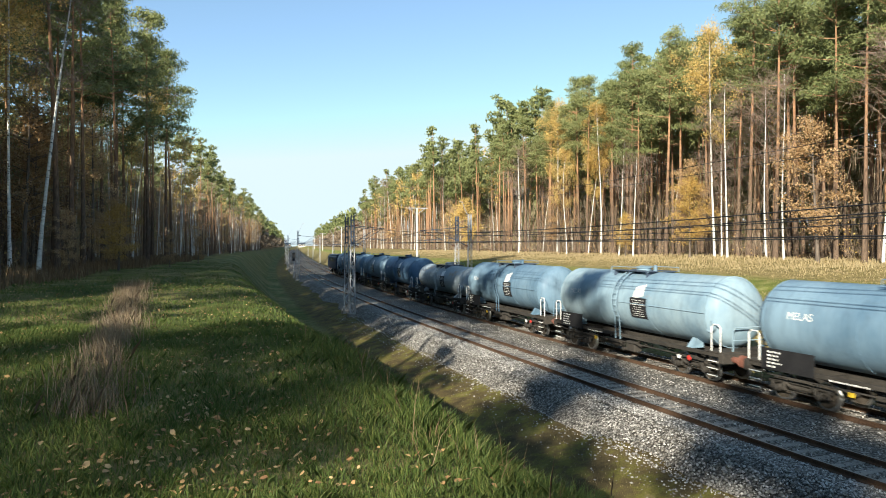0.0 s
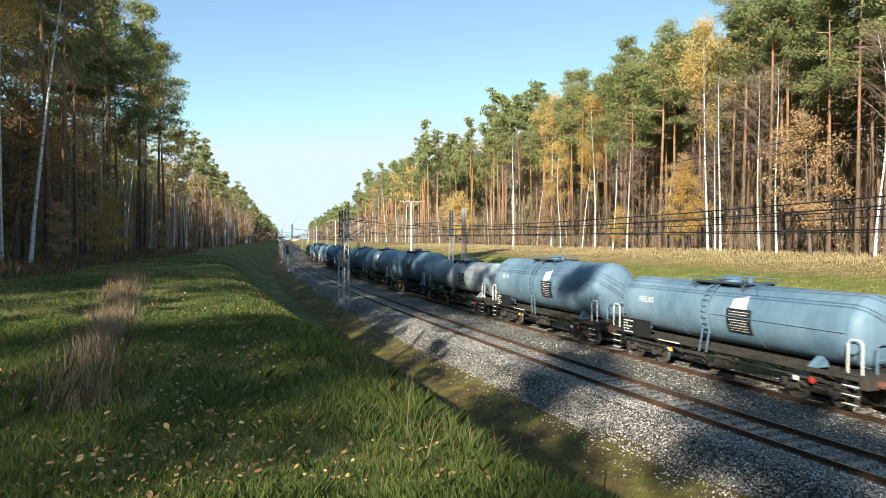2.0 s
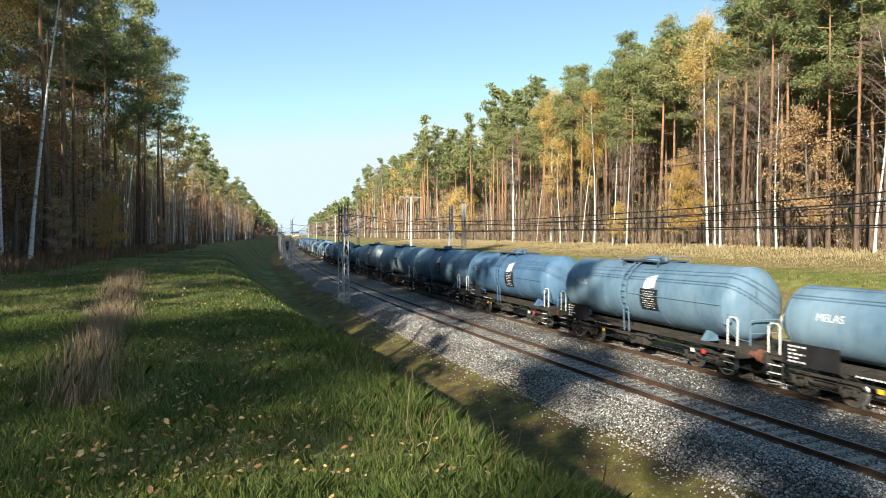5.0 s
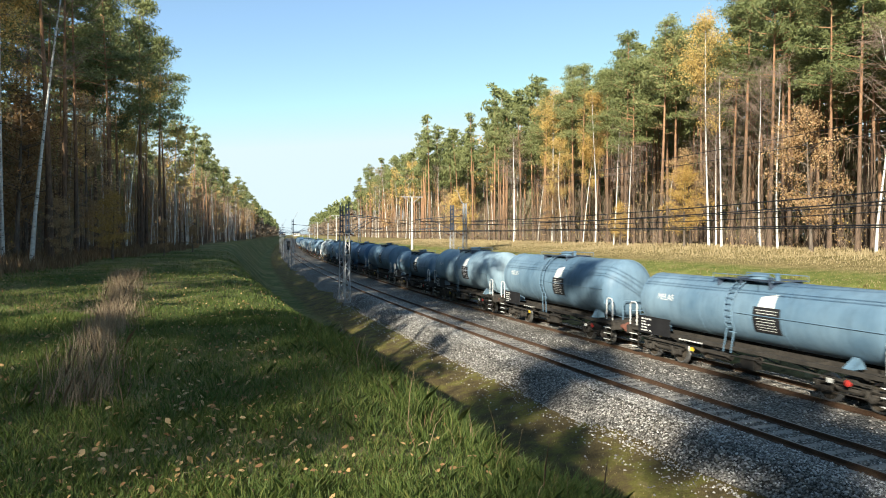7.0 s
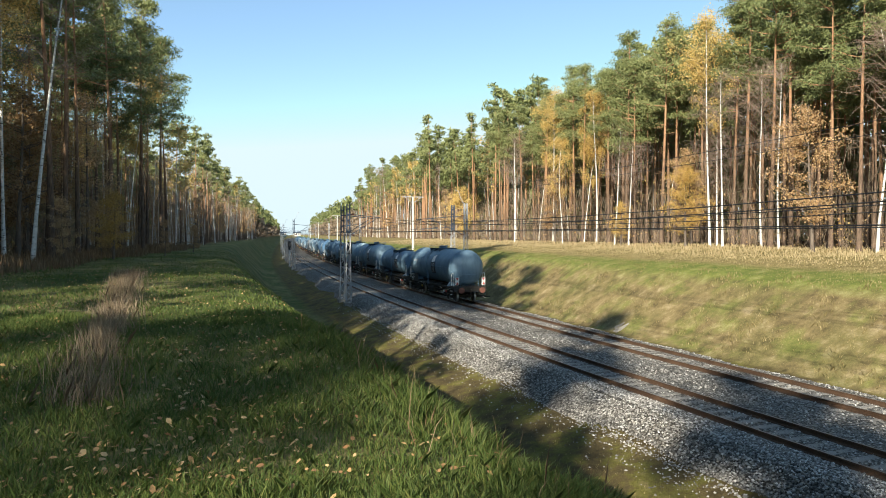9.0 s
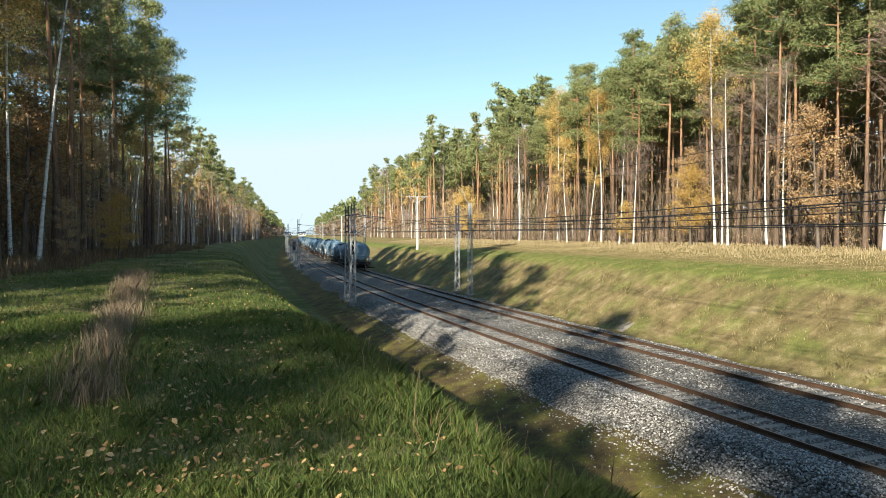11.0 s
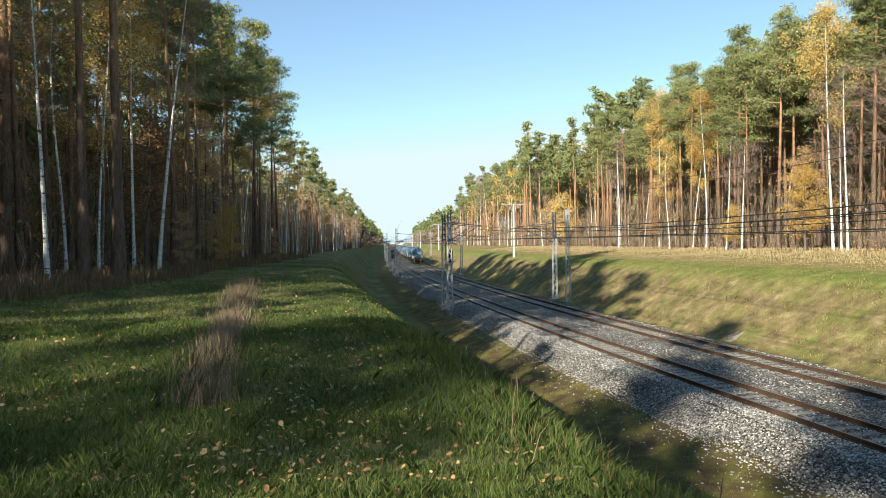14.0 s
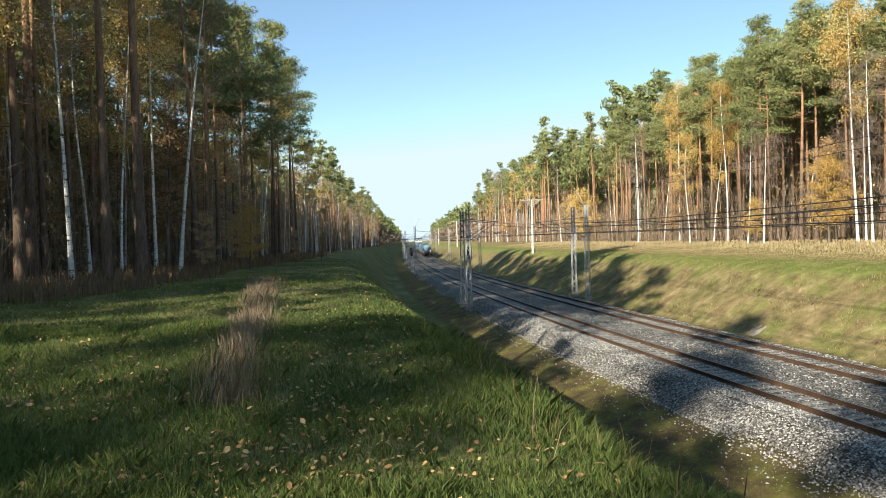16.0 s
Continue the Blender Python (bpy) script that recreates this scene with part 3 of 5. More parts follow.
def forest():
    rng = np.random.default_rng(5)
    taken, counts, rest = [], {}, {"sunlit": [], "shaded": []}

    def free(x, y, gap):
        return all((x - a) ** 2 + (y - b) ** 2 > gap * gap for a, b in taken)

    def put(kind, x, y, single, side="sunlit", scale=None):
        taken.append((x, y))
        if single and counts.get(kind, 0) < 290:
            counts[kind] = counts.get(kind, 0) + 1
            plant(kind, x, y, True, rng, scale)
        else:
            stock = TREES[(kind, False)]
            trunk, crown = stock[rng.integers(len(stock))]
            k = scale or (0.86 if y < 70 else 0.93) + 0.2 * rng.random()
            m = pose(x, y, land(x, y) - 0.05, 0, 0, rng.random() * 360) @ Matrix.Scale(k, 4)
            rest[side] += [(trunk, m), (crown, m)]

    # trees that stand out at the sunlit edge: bearing, distance beside the line, kind, size
    for deg, s, kind, size in EDGE:
        x, y = bearing(deg, s)
        put(kind, x, y, True, "sunlit", size)
    # trees that stand out at the shaded edge
    for x, y, kind, size in SHADED:
        put(kind, x, y, True, "shaded", size)
    # sunlit forest
    for i in range(5200):
        y = -25 + 365 * rng.random() ** 1.35
        s = 31 + 40 * rng.random() ** 1.3
        x = rail_x(y) + s
        if not free(x, y, 2.5 if y < 130 else 3.6):
            continue
        u = rng.random()
        if s < 35:
            kind = "sapling" if u < 0.4 else "bare_birch" if u < 0.53 else "gold_birch" if u < 0.59 else "copper_oak" if u < 0.65 else "gold_maple" if u < 0.68 else "pine"
        else:
            kind = "pine" if u < 0.76 else "sapling" if u < 0.84 else "bare_birch" if u < 0.95 else "gold_birch"
        put(kind, x, y, s < 43 and 8 < y < 115)
    # shaded forest
    for i in range(6500):
        y = -70 + 400 * rng.random() ** 1.1
        x = -14.0 - (48 if y > 12 else 40) * rng.random() ** 1.2
        if y < 12 and x > -15:
            continue
        if not free(x, y, (2.8 if 0.809 * x - 0.588 * y < -21 else 4.3) if y < 12 else 2.8 if y < 88 else 2.5):
            continue
        u = rng.random()
        across = 0.809 * x - 0.588 * y
        if y < 12 and -5.9 < across < 1.0:      # unseen gap, trees left out so sun reaches the near grass and ballast
            continue
        if y < 12 and (-17.5 < across < -11.2 and u < 0.85 or -11.2 < across < -8.0):
            continue
        thin = y < 12 and 1.0 <= across < 12
        if thin and u < (0.88 if 3.8 < across < 10 else 0.5):
            continue
        low_crown = y < 12 and across >= 12
        kind = "pine" if (low_crown and u < 0.85) or (x < -30 and y > 12) else "high_pine" if u < (0.72 if y < 95 else 0.34) else "bare_birch" if u < (0.76 if y < 95 else 0.86) else "sapling" if u < 0.86 else "gold_birch" if u < 0.94 else "copper_oak"
        size = (0.85 + 0.25 * rng.random()) * (1.0 if y < 88 else 0.74 if y < 150 else 0.72)
        put(kind, x, y, x > -26 and 12 < y < 95, "shaded", size)
    merged("forest_depth", rest["sunlit"], "deeper pines and birches of the sunlit mixed forest", "forest")
    merged("forest_depth", rest["shaded"], "deeper pines and birches of the shaded mixed forest", "forest")


EDGE = [(33.6, 31.5, "gold_birch", 1.05), (25.0, 32, "gold_birch", 0.98), (40.6, 29.5, "copper_oak", 0.98), (31.8, 30.5, "gold_maple", 0.8), (34.5, 31, "bare_birch", 0.9), (34.1, 32, "bare_birch", 0.85),
        (22.3, 31.5, "gold_birch", 0.75), (24.0, 32, "gold_birch", 0.7), (26.9, 31, "gold_maple", 0.5), (27.5, 31, "bare_birch", 0.9), (26.4, 31, "bare_birch", 0.85), (18.4, 31, "bare_birch", 1.05), (14.3, 31, "gold_maple", 1.25), (12.6, 31, "copper_oak", 0.95), (8.0, 32, "bare_birch", 1.35),
        (30.0, 32.5, "pine", 1.02), (28.0, 33, "pine", 0.95), (26.0, 33, "pine", 0.95), (37.8, 32, "pine", 1.02), (36.0, 34, "pine", 1.1), (43.5, 31, "pine", 1.0), (19.0, 33, "pine", 0.98), (16.2, 33, "pine", 0.95), (39.2, 34, "pine", 1.02), (41.6, 35, "pine", 1.0), (45.2, 33, "pine", 1.0), (46.4, 31.5, "pine", 0.95), (35.2, 36, "pine", 1.05), (33.0, 36, "pine", 1.0),
        (31.0, 35.5, "pine", 1.0), (23.3, 34, "pine", 1.0), (21.0, 34, "pine", 0.95), (38.4, 31, "bare_birch", 0.9), (44.6, 30.5, "bare_birch", 1.0)]
SHADED = [(-14.0, 42.5, "bare_birch", 1.15), (-13.0, 34.0, "high_pine", 1.2), (-14.2, 33.0, "high_pine", 1.25), (-15.7, 32.8, "bare_birch", 1.15), (-17.7, 32.2, "high_pine", 1.2),
          (-19.6, 31.8, "high_pine", 1.2), (-18.4, 34.5, "high_pine", 1.1), (-13.2, 78, "pine", 1.0), (-13.5, 70, "pine", 1.05), (-14.5, 62, "pine", 1.0), (-14.8, 54, "pine", 0.95), (-17.0, 47, "gold_birch", 1.0), (-16.0, 39, "gold_birch", 0.8), (-19.5, 43, "gold_birch", 0.95), (-18.0, 52, "copper_oak", 1.1), (-20.5, 37, "gold_birch", 0.9), (-15.2, 58, "copper_oak", 0.9), (-18, 35, "pine", 0.9), (-16.5, 66, "pine", 1.0)]
# trees behind the viewpoint, whose shadows cross the line: metres across and along the sun's direction
for across, along, kind, size in ((0.2, -29, "high_pine", 0.92), (1.2, -32, "pine", 0.86), (2.6, -30, "pine", 0.84), (8.4, -38, "high_pine", 1.1),
                                  (-4.8, -25, "pine", 0.62), (-7.4, -30, "high_pine", 1.05), (-8.8, -26, "copper_oak", 1.3), (-10.2, -24, "copper_oak", 1.2), (10.5, -37, "pine", 1.0)):
    SHADED.append((0.809 * across + 0.588 * along, -0.588 * across + 0.809 * along, kind, size))
forest()


def far_woods():
    """Woods too far or too dense to count: tufts and thickets in one mesh each."""
    rng = np.random.default_rng(8)
    for name, mat, centres in (("green", M_NEEDLE, []), ("brown", M_THICKET, [])):
        for i in range(900):
            y = 330 + 700 * rng.random()
            if rng.random() < 0.5:
                x, top = rail_x(y) + 31 + 30 * rng.random(), 24
            else:
                x, top = -14 - 25 * rng.random(), 17
            for j in range(5):
                centres.append((x + rng.normal() * 1.2, y + rng.normal() * 1.2, 4 + top * ((0.5 if name == "green" else 0.1) + 0.45 * rng.random())))
        me = leaf_mesh(centres, 12, 1.6, 1.0, rng, 0.9)
        tagged(mesh_part("far_woods", me, mat), "distant " + ("pine" if name == "green" else "autumn-brown") + " woods along the railway line", "woods", kind="stuff")
    # thickets under the trees, and the dense back of the forest
    for label, mat, count, low, high, size in (("brown leafy undergrowth between the forest trunks", M_COPPER, 2300, 0.3, 6, 0.13), ("yellow leafy undergrowth between the forest trunks", M_GOLD, 650, 0.5, 8, 0.12),
                                               ("grey leafless brushwood between the forest trunks", M_THICKET, 11000, 0.3, 8, 0.022), ("dense dark green back of the pine forest", M_NEEDLE, 12000, 0.3, 17, 0.75)):
        centres = []
        for i in range(count):
            back = mat is M_NEEDLE
            if rng.random() < 0.55:
                y = -30 + 370 * rng.random() ** 1.2
                x = rail_x(y) + (56 + 22 * rng.random() if back else 32 + 26 * rng.random() ** 1.5)
            else:
                y = 14 + 316 * rng.random() ** 1.2
                x = -34 - 24 * rng.random() if back else -17 - 26 * rng.random()
            z = land(x, y) + low + (high - low) * rng.random() ** (1.0 if back else 1.8)
            centres.append((x, y, z))
        me = leaf_mesh(centres, 14, 1.3 if mat is not M_NEEDLE else 2.0, size, rng, 1.0, 70 if mat is M_THICKET else 1.5, 3.0 if mat is M_THICKET else 0.0)
        tagged(mesh_part("undergrowth", me, mat), label, "undergrowth", kind="stuff")


far_woods()


# ---- masts, poles and wires ----
def lattice(bm, h, w0, w1, depth):
    for sx in (-1, 1):
        bm_w = lambda z: (w0 + (w1 - w0) * z / h) / 2
        for sy in (-1, 1):
            add_tube(bm, [(sx * bm_w(0), sy * depth / 2, 0), (sx * bm_w(h), sy * depth / 2, h)], 0.035, 4)
    z, k = 0.3, 1
    while z < h - 0.6:
        for sy in (-1, 1):
            add_tube(bm, [(-k * bm_w(z), sy * depth / 2, z), (k * bm_w(z + 0.55), sy * depth / 2, z + 0.55)], 0.018, 4)
        z, k = z + 0.55, -k


def mast(y, off, arm_to, light_paint, h=9.2, horn=True):
    """Lattice mast with a bracket that holds the wires over its track."""
    paint = M_GREYSTEEL if light_paint else M_DARKSTEEL
    root = tagged(new("catenary_mast"), ("light grey" if light_paint else "dark painted") + " steel lattice mast with wire bracket beside the track", "mast", "catenary masts")
    p = on_line(y, off)
    z0 = land(p.x, p.y) - 0.1
    root.matrix_basis = pose(p.x, p.y, z0, 0, 0, heading(y))
    bm = bmesh.new()
    add_box(bm, -0.45, 0.45, -0.4, 0.4, -0.6, 0.35, 0.04)
    part("footing", bm, M_SLEEPER, root)
    bm = bmesh.new()
    lattice(bm, h - 2.6, 0.46, 0.34, 0.3)
    part("lower_mast", bm, M_GREYSTEEL, root)
    bm = bmesh.new()
    for v in (-0.13, 0.13):
        add_box(bm, v - 0.04, v + 0.04, -0.15, 0.15, h - 2.6, h)
    z = h - 2.5
    while z < h - 0.2:
        add_box(bm, -0.15, 0.15, -0.16, -0.13, z, z + 0.12)
        z += 0.5
    part("upper_mast", bm, paint, root)
    k = 1 if arm_to > off else -1
    reach = abs(arm_to - off)
    top, low = 7.1 - z0, 5.9 - z0
    bm = bmesh.new()
    add_tube(bm, [(0.15 * k, 0, top + 0.2), (k * reach, 0, top - 0.1)], 0.035, 5)
    add_tube(bm, [(0.15 * k, 0, low - 0.5), (k * (reach - 0.5), 0, top - 0.2)], 0.03, 5)
    part("bracket", bm, M_DARKSTEEL, root)
    bm = bmesh.new()
    add_tube(bm, [(k * reach * 0.42, 0, low + 0.3), (k * (reach + 0.7), 0, low + 0.05)], 0.022, 5)
    part("steady_arm", bm, M_DARKSTEEL, root)
    for zz in (top + 0.2, low - 0.45):
        bm = bmesh.new()
        add_lathe(bm, [(0.2, 0.03), (0.24, 0.07), (0.3, 0.03), (0.36, 0.07), (0.42, 0.03), (0.48, 0.07), (0.52, 0.03)], "x", 8, (0, 0, zz))
        if k < 0:
            bmesh.ops.scale(bm, vec=(-1, 1, 1), verts=bm.verts[:])
        part("insulator", bm, M_INSUL, root)
    if horn:
        bm = bmesh.new()
        add_tube(bm, [(0, 0, h - 0.1), (0.3 * k, 0, h + 0.1), (0.55 * k, 0, h + 0.6), (0.75 * k, 0, h + 1.2), (1.1 * k, 0, h + 1.3)], 0.03, 5)
        part("horn", bm, M_GREYSTEEL, root)
    return root


MASTS = [(63.2, True), (66.4, False), (128, True), (190, True), (252, True), (315, True), (400, True)]
for y, horn in MASTS:
    mast(y, -2.3, NEAR, False, horn=horn)
for y, light in ((65.0, True), (69.0, False), (127, True), (188, True), (250, True), (313, True), (398, True)):
    mast(y, 9.6, FAR, light, horn=light)


def t_pole(y, s):
    root = tagged(new("power_pole"), "pale concrete pole with a braced steel crossarm on the grass", "pole", "power poles")
    x = rail_x(y) + s
    root.matrix_basis = pose(x, y, land(x, y) - 0.1, 0, 0, heading(y))
    bm = bmesh.new()
    add_tube(bm, [(0, 0, -0.4), (0, 0, 8.5)], 0.2, 8, 0.14)
    part("shaft", bm, M_CONCRETE, root)
    bm = bmesh.new()
    add_box(bm, -1.75, 1.75, -0.07, 0.07, 8.45, 8.58)
    for k in (-1, 1):
        add_tube(bm, [(0, 0, 7.5), (k * 1.3, 0, 8.45)], 0.05, 4)
    part("crossarm", bm, M_GREYSTEEL, root)
    for v in (-1.65, -1.1, 1.1, 1.65):
        bm = bmesh.new()
        add_lathe(bm, [(8.58, 0.02), (8.64, 0.06), (8.7, 0.03), (8.76, 0.06), (8.82, 0.02)], "z", 6, (v, 0, 0))
        part("insulator", bm, M_INSUL, root)


POLES = (-8, 109, 226, 343, 460)
for y in POLES:
    t_pole(y, 15.2)


def wires():
    root = tagged(new("contact_line"), "black overhead contact wires hung above both tracks", "overhead wires")
    supports = [-60, 2, 64.8, 128, 190, 252, 315, 400]
    for mid in (NEAR, FAR):
        for z, sag, name in ((7.0, 0.75, "messenger_wire"), (6.75, 0.72, "auxiliary_wire"), (5.75, 0.04, "contact_wire")):
            for dx in ((-0.12, 0.12) if name == "contact_wire" else (0,)):
                pts = []
                for a, b in zip(supports, supports[1:]):
                    for i in range(10):
                        k = i / 10
                        pts.append(on_line(a + (b - a) * k, mid + dx + 0.25 * (1 if supports.index(a) % 2 else -1) * (1 - 2 * k), z - 4 * sag * k * (1 - k)))
                bm = bmesh.new()
                add_tube(bm, pts, 0.018, 4)
                part(name, bm, M_WIRE, root)
        for a, b in zip(supports, supports[1:]):
            for i in range(1, 8):
                k = i / 8
                y = a + (b - a) * k
                bm = bmesh.new()
                o = mid + 0.25 * (1 if supports.index(a) % 2 else -1) * (1 - 2 * k)
                add_tube(bm, [on_line(y, o, 7.0 - 3.0 * k * (1 - k)), on_line(y, o, 5.75)], 0.012, 3)
                part("dropper", bm, M_WIRE, root)
    root2 = tagged(new("power_line"), "black power-line wires strung between concrete poles", "power line")
    for v in (-1.65, 1.65):
        pts = []
        for a, b in zip(POLES, POLES[1:]):
            for i in range(12):
                k = i / 12
                y = a + (b - a) * k
                x = rail_x(y) + 15.2 + v
                za, zb = section(15.2) + 8.75, section(15.2) + 8.75
                pts.append((x, y, za - 4 * 1.6 * k * (1 - k)))
        bm = bmesh.new()
        add_tube(bm, pts, 0.015, 4)
        part("power_wire", bm, M_WIRE, root2)


wires()


# ---- the train ----
def text_mesh(words, size):
    cu = bpy.data.curves.new("words", "FONT")
    cu.body, cu.size, cu.align_x, cu.align_y = words, size, "CENTER", "CENTER"
    ob = bpy.data.objects.new("words", cu)
    scene.collection.objects.link(ob)
    bpy.context.view_layer.update()
    me = bpy.data.meshes.new_from_object(ob.evaluated_get(bpy.context.evaluated_depsgraph_get()))
    bpy.data.objects.remove(ob)
    return me


MELAS = text_mesh("MELAS", 0.36)


def on_shell(me, y, up, radius, zc, proud=0.012):
    """Bends a flat mesh (x along the wagon, y up) onto the near side of a tank shell."""
    out = me.copy()
    for v in out.vertices:
        a = up + v.co.y / radius
        v.co = Vector((-(radius + proud) * math.cos(a), y - v.co.x, zc + (radius + proud) * math.sin(a)))
    return out


def flat_patch(w, h, nx=2, ny=6):
    vs = [((i / nx - 0.5) * w, (j / ny - 0.5) * h, 0) for j in range(ny + 1) for i in range(nx + 1)]
    fs = [(j * (nx + 1) + i, j * (nx + 1) + i + 1, (j + 1) * (nx + 1) + i + 1, (j + 1) * (nx + 1) + i) for j in range(ny) for i in range(nx)]
    return from_lists(vs, fs)


def bars_patch(rows, w, h, rng, fill=0.75):
    """Rows of short bars for small lettering."""
    vs, fs = [], []
    for r in range(rows):
        y = h * (0.5 - (r + 0.5) / rows)
        t = h / rows * (0.24 if fill < 0.5 else 0.13)
        long = w * (fill * (0.5 + rng.random()) if fill < 0.5 else fill + (1 - fill) * rng.random())
        x = -w / 2 if fill < 0.5 else -long / 2
        end = x + long
        while x < end:
            e = min(end, x + w * (0.035 + 0.08 * rng.random()))
            k = len(vs)
            vs += [(x, y - t, 0), (e, y - t, 0), (e, y + t, 0), (x, y + t, 0)]
            fs.append((k, k + 1, k + 2, k + 3))
            x = e + w * 0.04
    return from_lists(vs, fs)


def wheel_mesh():
    bm = bmesh.new()
    add_lathe(bm, [(-0.07, 0.1), (-0.06, 0.36), (-0.07, 0.4), (-0.07, 0.46), (0.05, 0.455), (0.05, 0.49), (0.075, 0.49), (0.075, 0.4), (0.03, 0.37), (0.04, 0.1)], "x", 20)
    me = bpy.data.meshes.new("wheel")
    bm.to_mesh(me)
    bm.free()
    me.materials.append(M_WHEEL)
    me.materials.append(M_TREAD)
    for f in me.polygons:
        if math.hypot(f.center.y, f.center.z) > 0.385:
            f.material_index = 1
    return me


WHEEL = wheel_mesh()


def bogie(parent, y):
    bm = bmesh.new()
    for k in (-1, 1):
        x = k * 1.0
        add_tube(bm, [(x, y - 1.3, 0.66), (x, y - 0.62, 0.72), (x, y - 0.4, 0.55), (x, y + 0.4, 0.55), (x, y + 0.62, 0.72), (x, y + 1.3, 0.66)], 0.085, 6)
        add_box(bm, x - 0.08, x + 0.08, y - 0.5, y + 0.5, 0.66, 0.84, 0.03)
        for v in (-0.9, 0.9):
            add_box(bm, x - 0.13, x + 0.13, y + v - 0.15, y + v + 0.15, 0.33, 0.6, 0.05)
            add_lathe(bm, [(0.0, 0.13), (0.1, 0.12), (0.13, 0.06)], "x", 10, (0.0, y + v, 0.46))
            bmesh.ops.transform(bm, matrix=Matrix.Translation((1.12 * k, 0, 0)) @ Matrix.Scale(k, 4, (1, 0, 0)), verts=bm.verts[-30:])
            for w in (-0.25, 0.25):
                add_tube(bm, [(x + k * 0.05, y + v + w, 0.4), (x + k * 0.05, y + v + w, 0.68)], 0.075, 8)
        add_tube(bm, [(x + k * 0.1, y - 1.35, 0.42), (x + k * 0.1, y + 1.35, 0.42)], 0.022, 4)
    add_box(bm, -1.0, 1.0, y - 0.25, y + 0.25, 0.55, 0.98, 0.03)
    bmesh.ops.recalc_face_normals(bm, faces=bm.faces[:])
    b = part("bogie", bm, M_UNDER, parent)
    for v in (-0.9, 0.9):
        for k in (-1, 1):
            w = new("wheel", WHEEL)
            w.parent = b
            w.matrix_basis = pose(k * 0.75, y + v, 0.463, 0, 0, 0 if k < 0 else 180)
        bm = bmesh.new()
        add_tube(bm, [(-0.9, y + v, 0.463), (0.9, y + v, 0.463)], 0.08, 8)
        part("axle", bm, M_WHEEL, b)


def rail_loop(bm, x, y, z, w, h, axis="y", r=0.028):
    """A bent handrail."""
    if axis == "y":
        pts = [(x, y - w / 2, z), (x, y - w / 2, z + h - 0.12), (x, y - w / 2 + 0.1, z + h), (x, y + w / 2 - 0.1, z + h), (x, y + w / 2, z + h - 0.12), (x, y + w / 2, z)]
    else:
        pts = [(x - w / 2, y, z), (x - w / 2, y, z + h - 0.12), (x - w / 2 + 0.1, y, z + h), (x + w / 2 - 0.1, y, z + h), (x + w / 2, y, z + h - 0.12), (x + w / 2, y, z)]
    add_tube(bm, pts, r, 5)


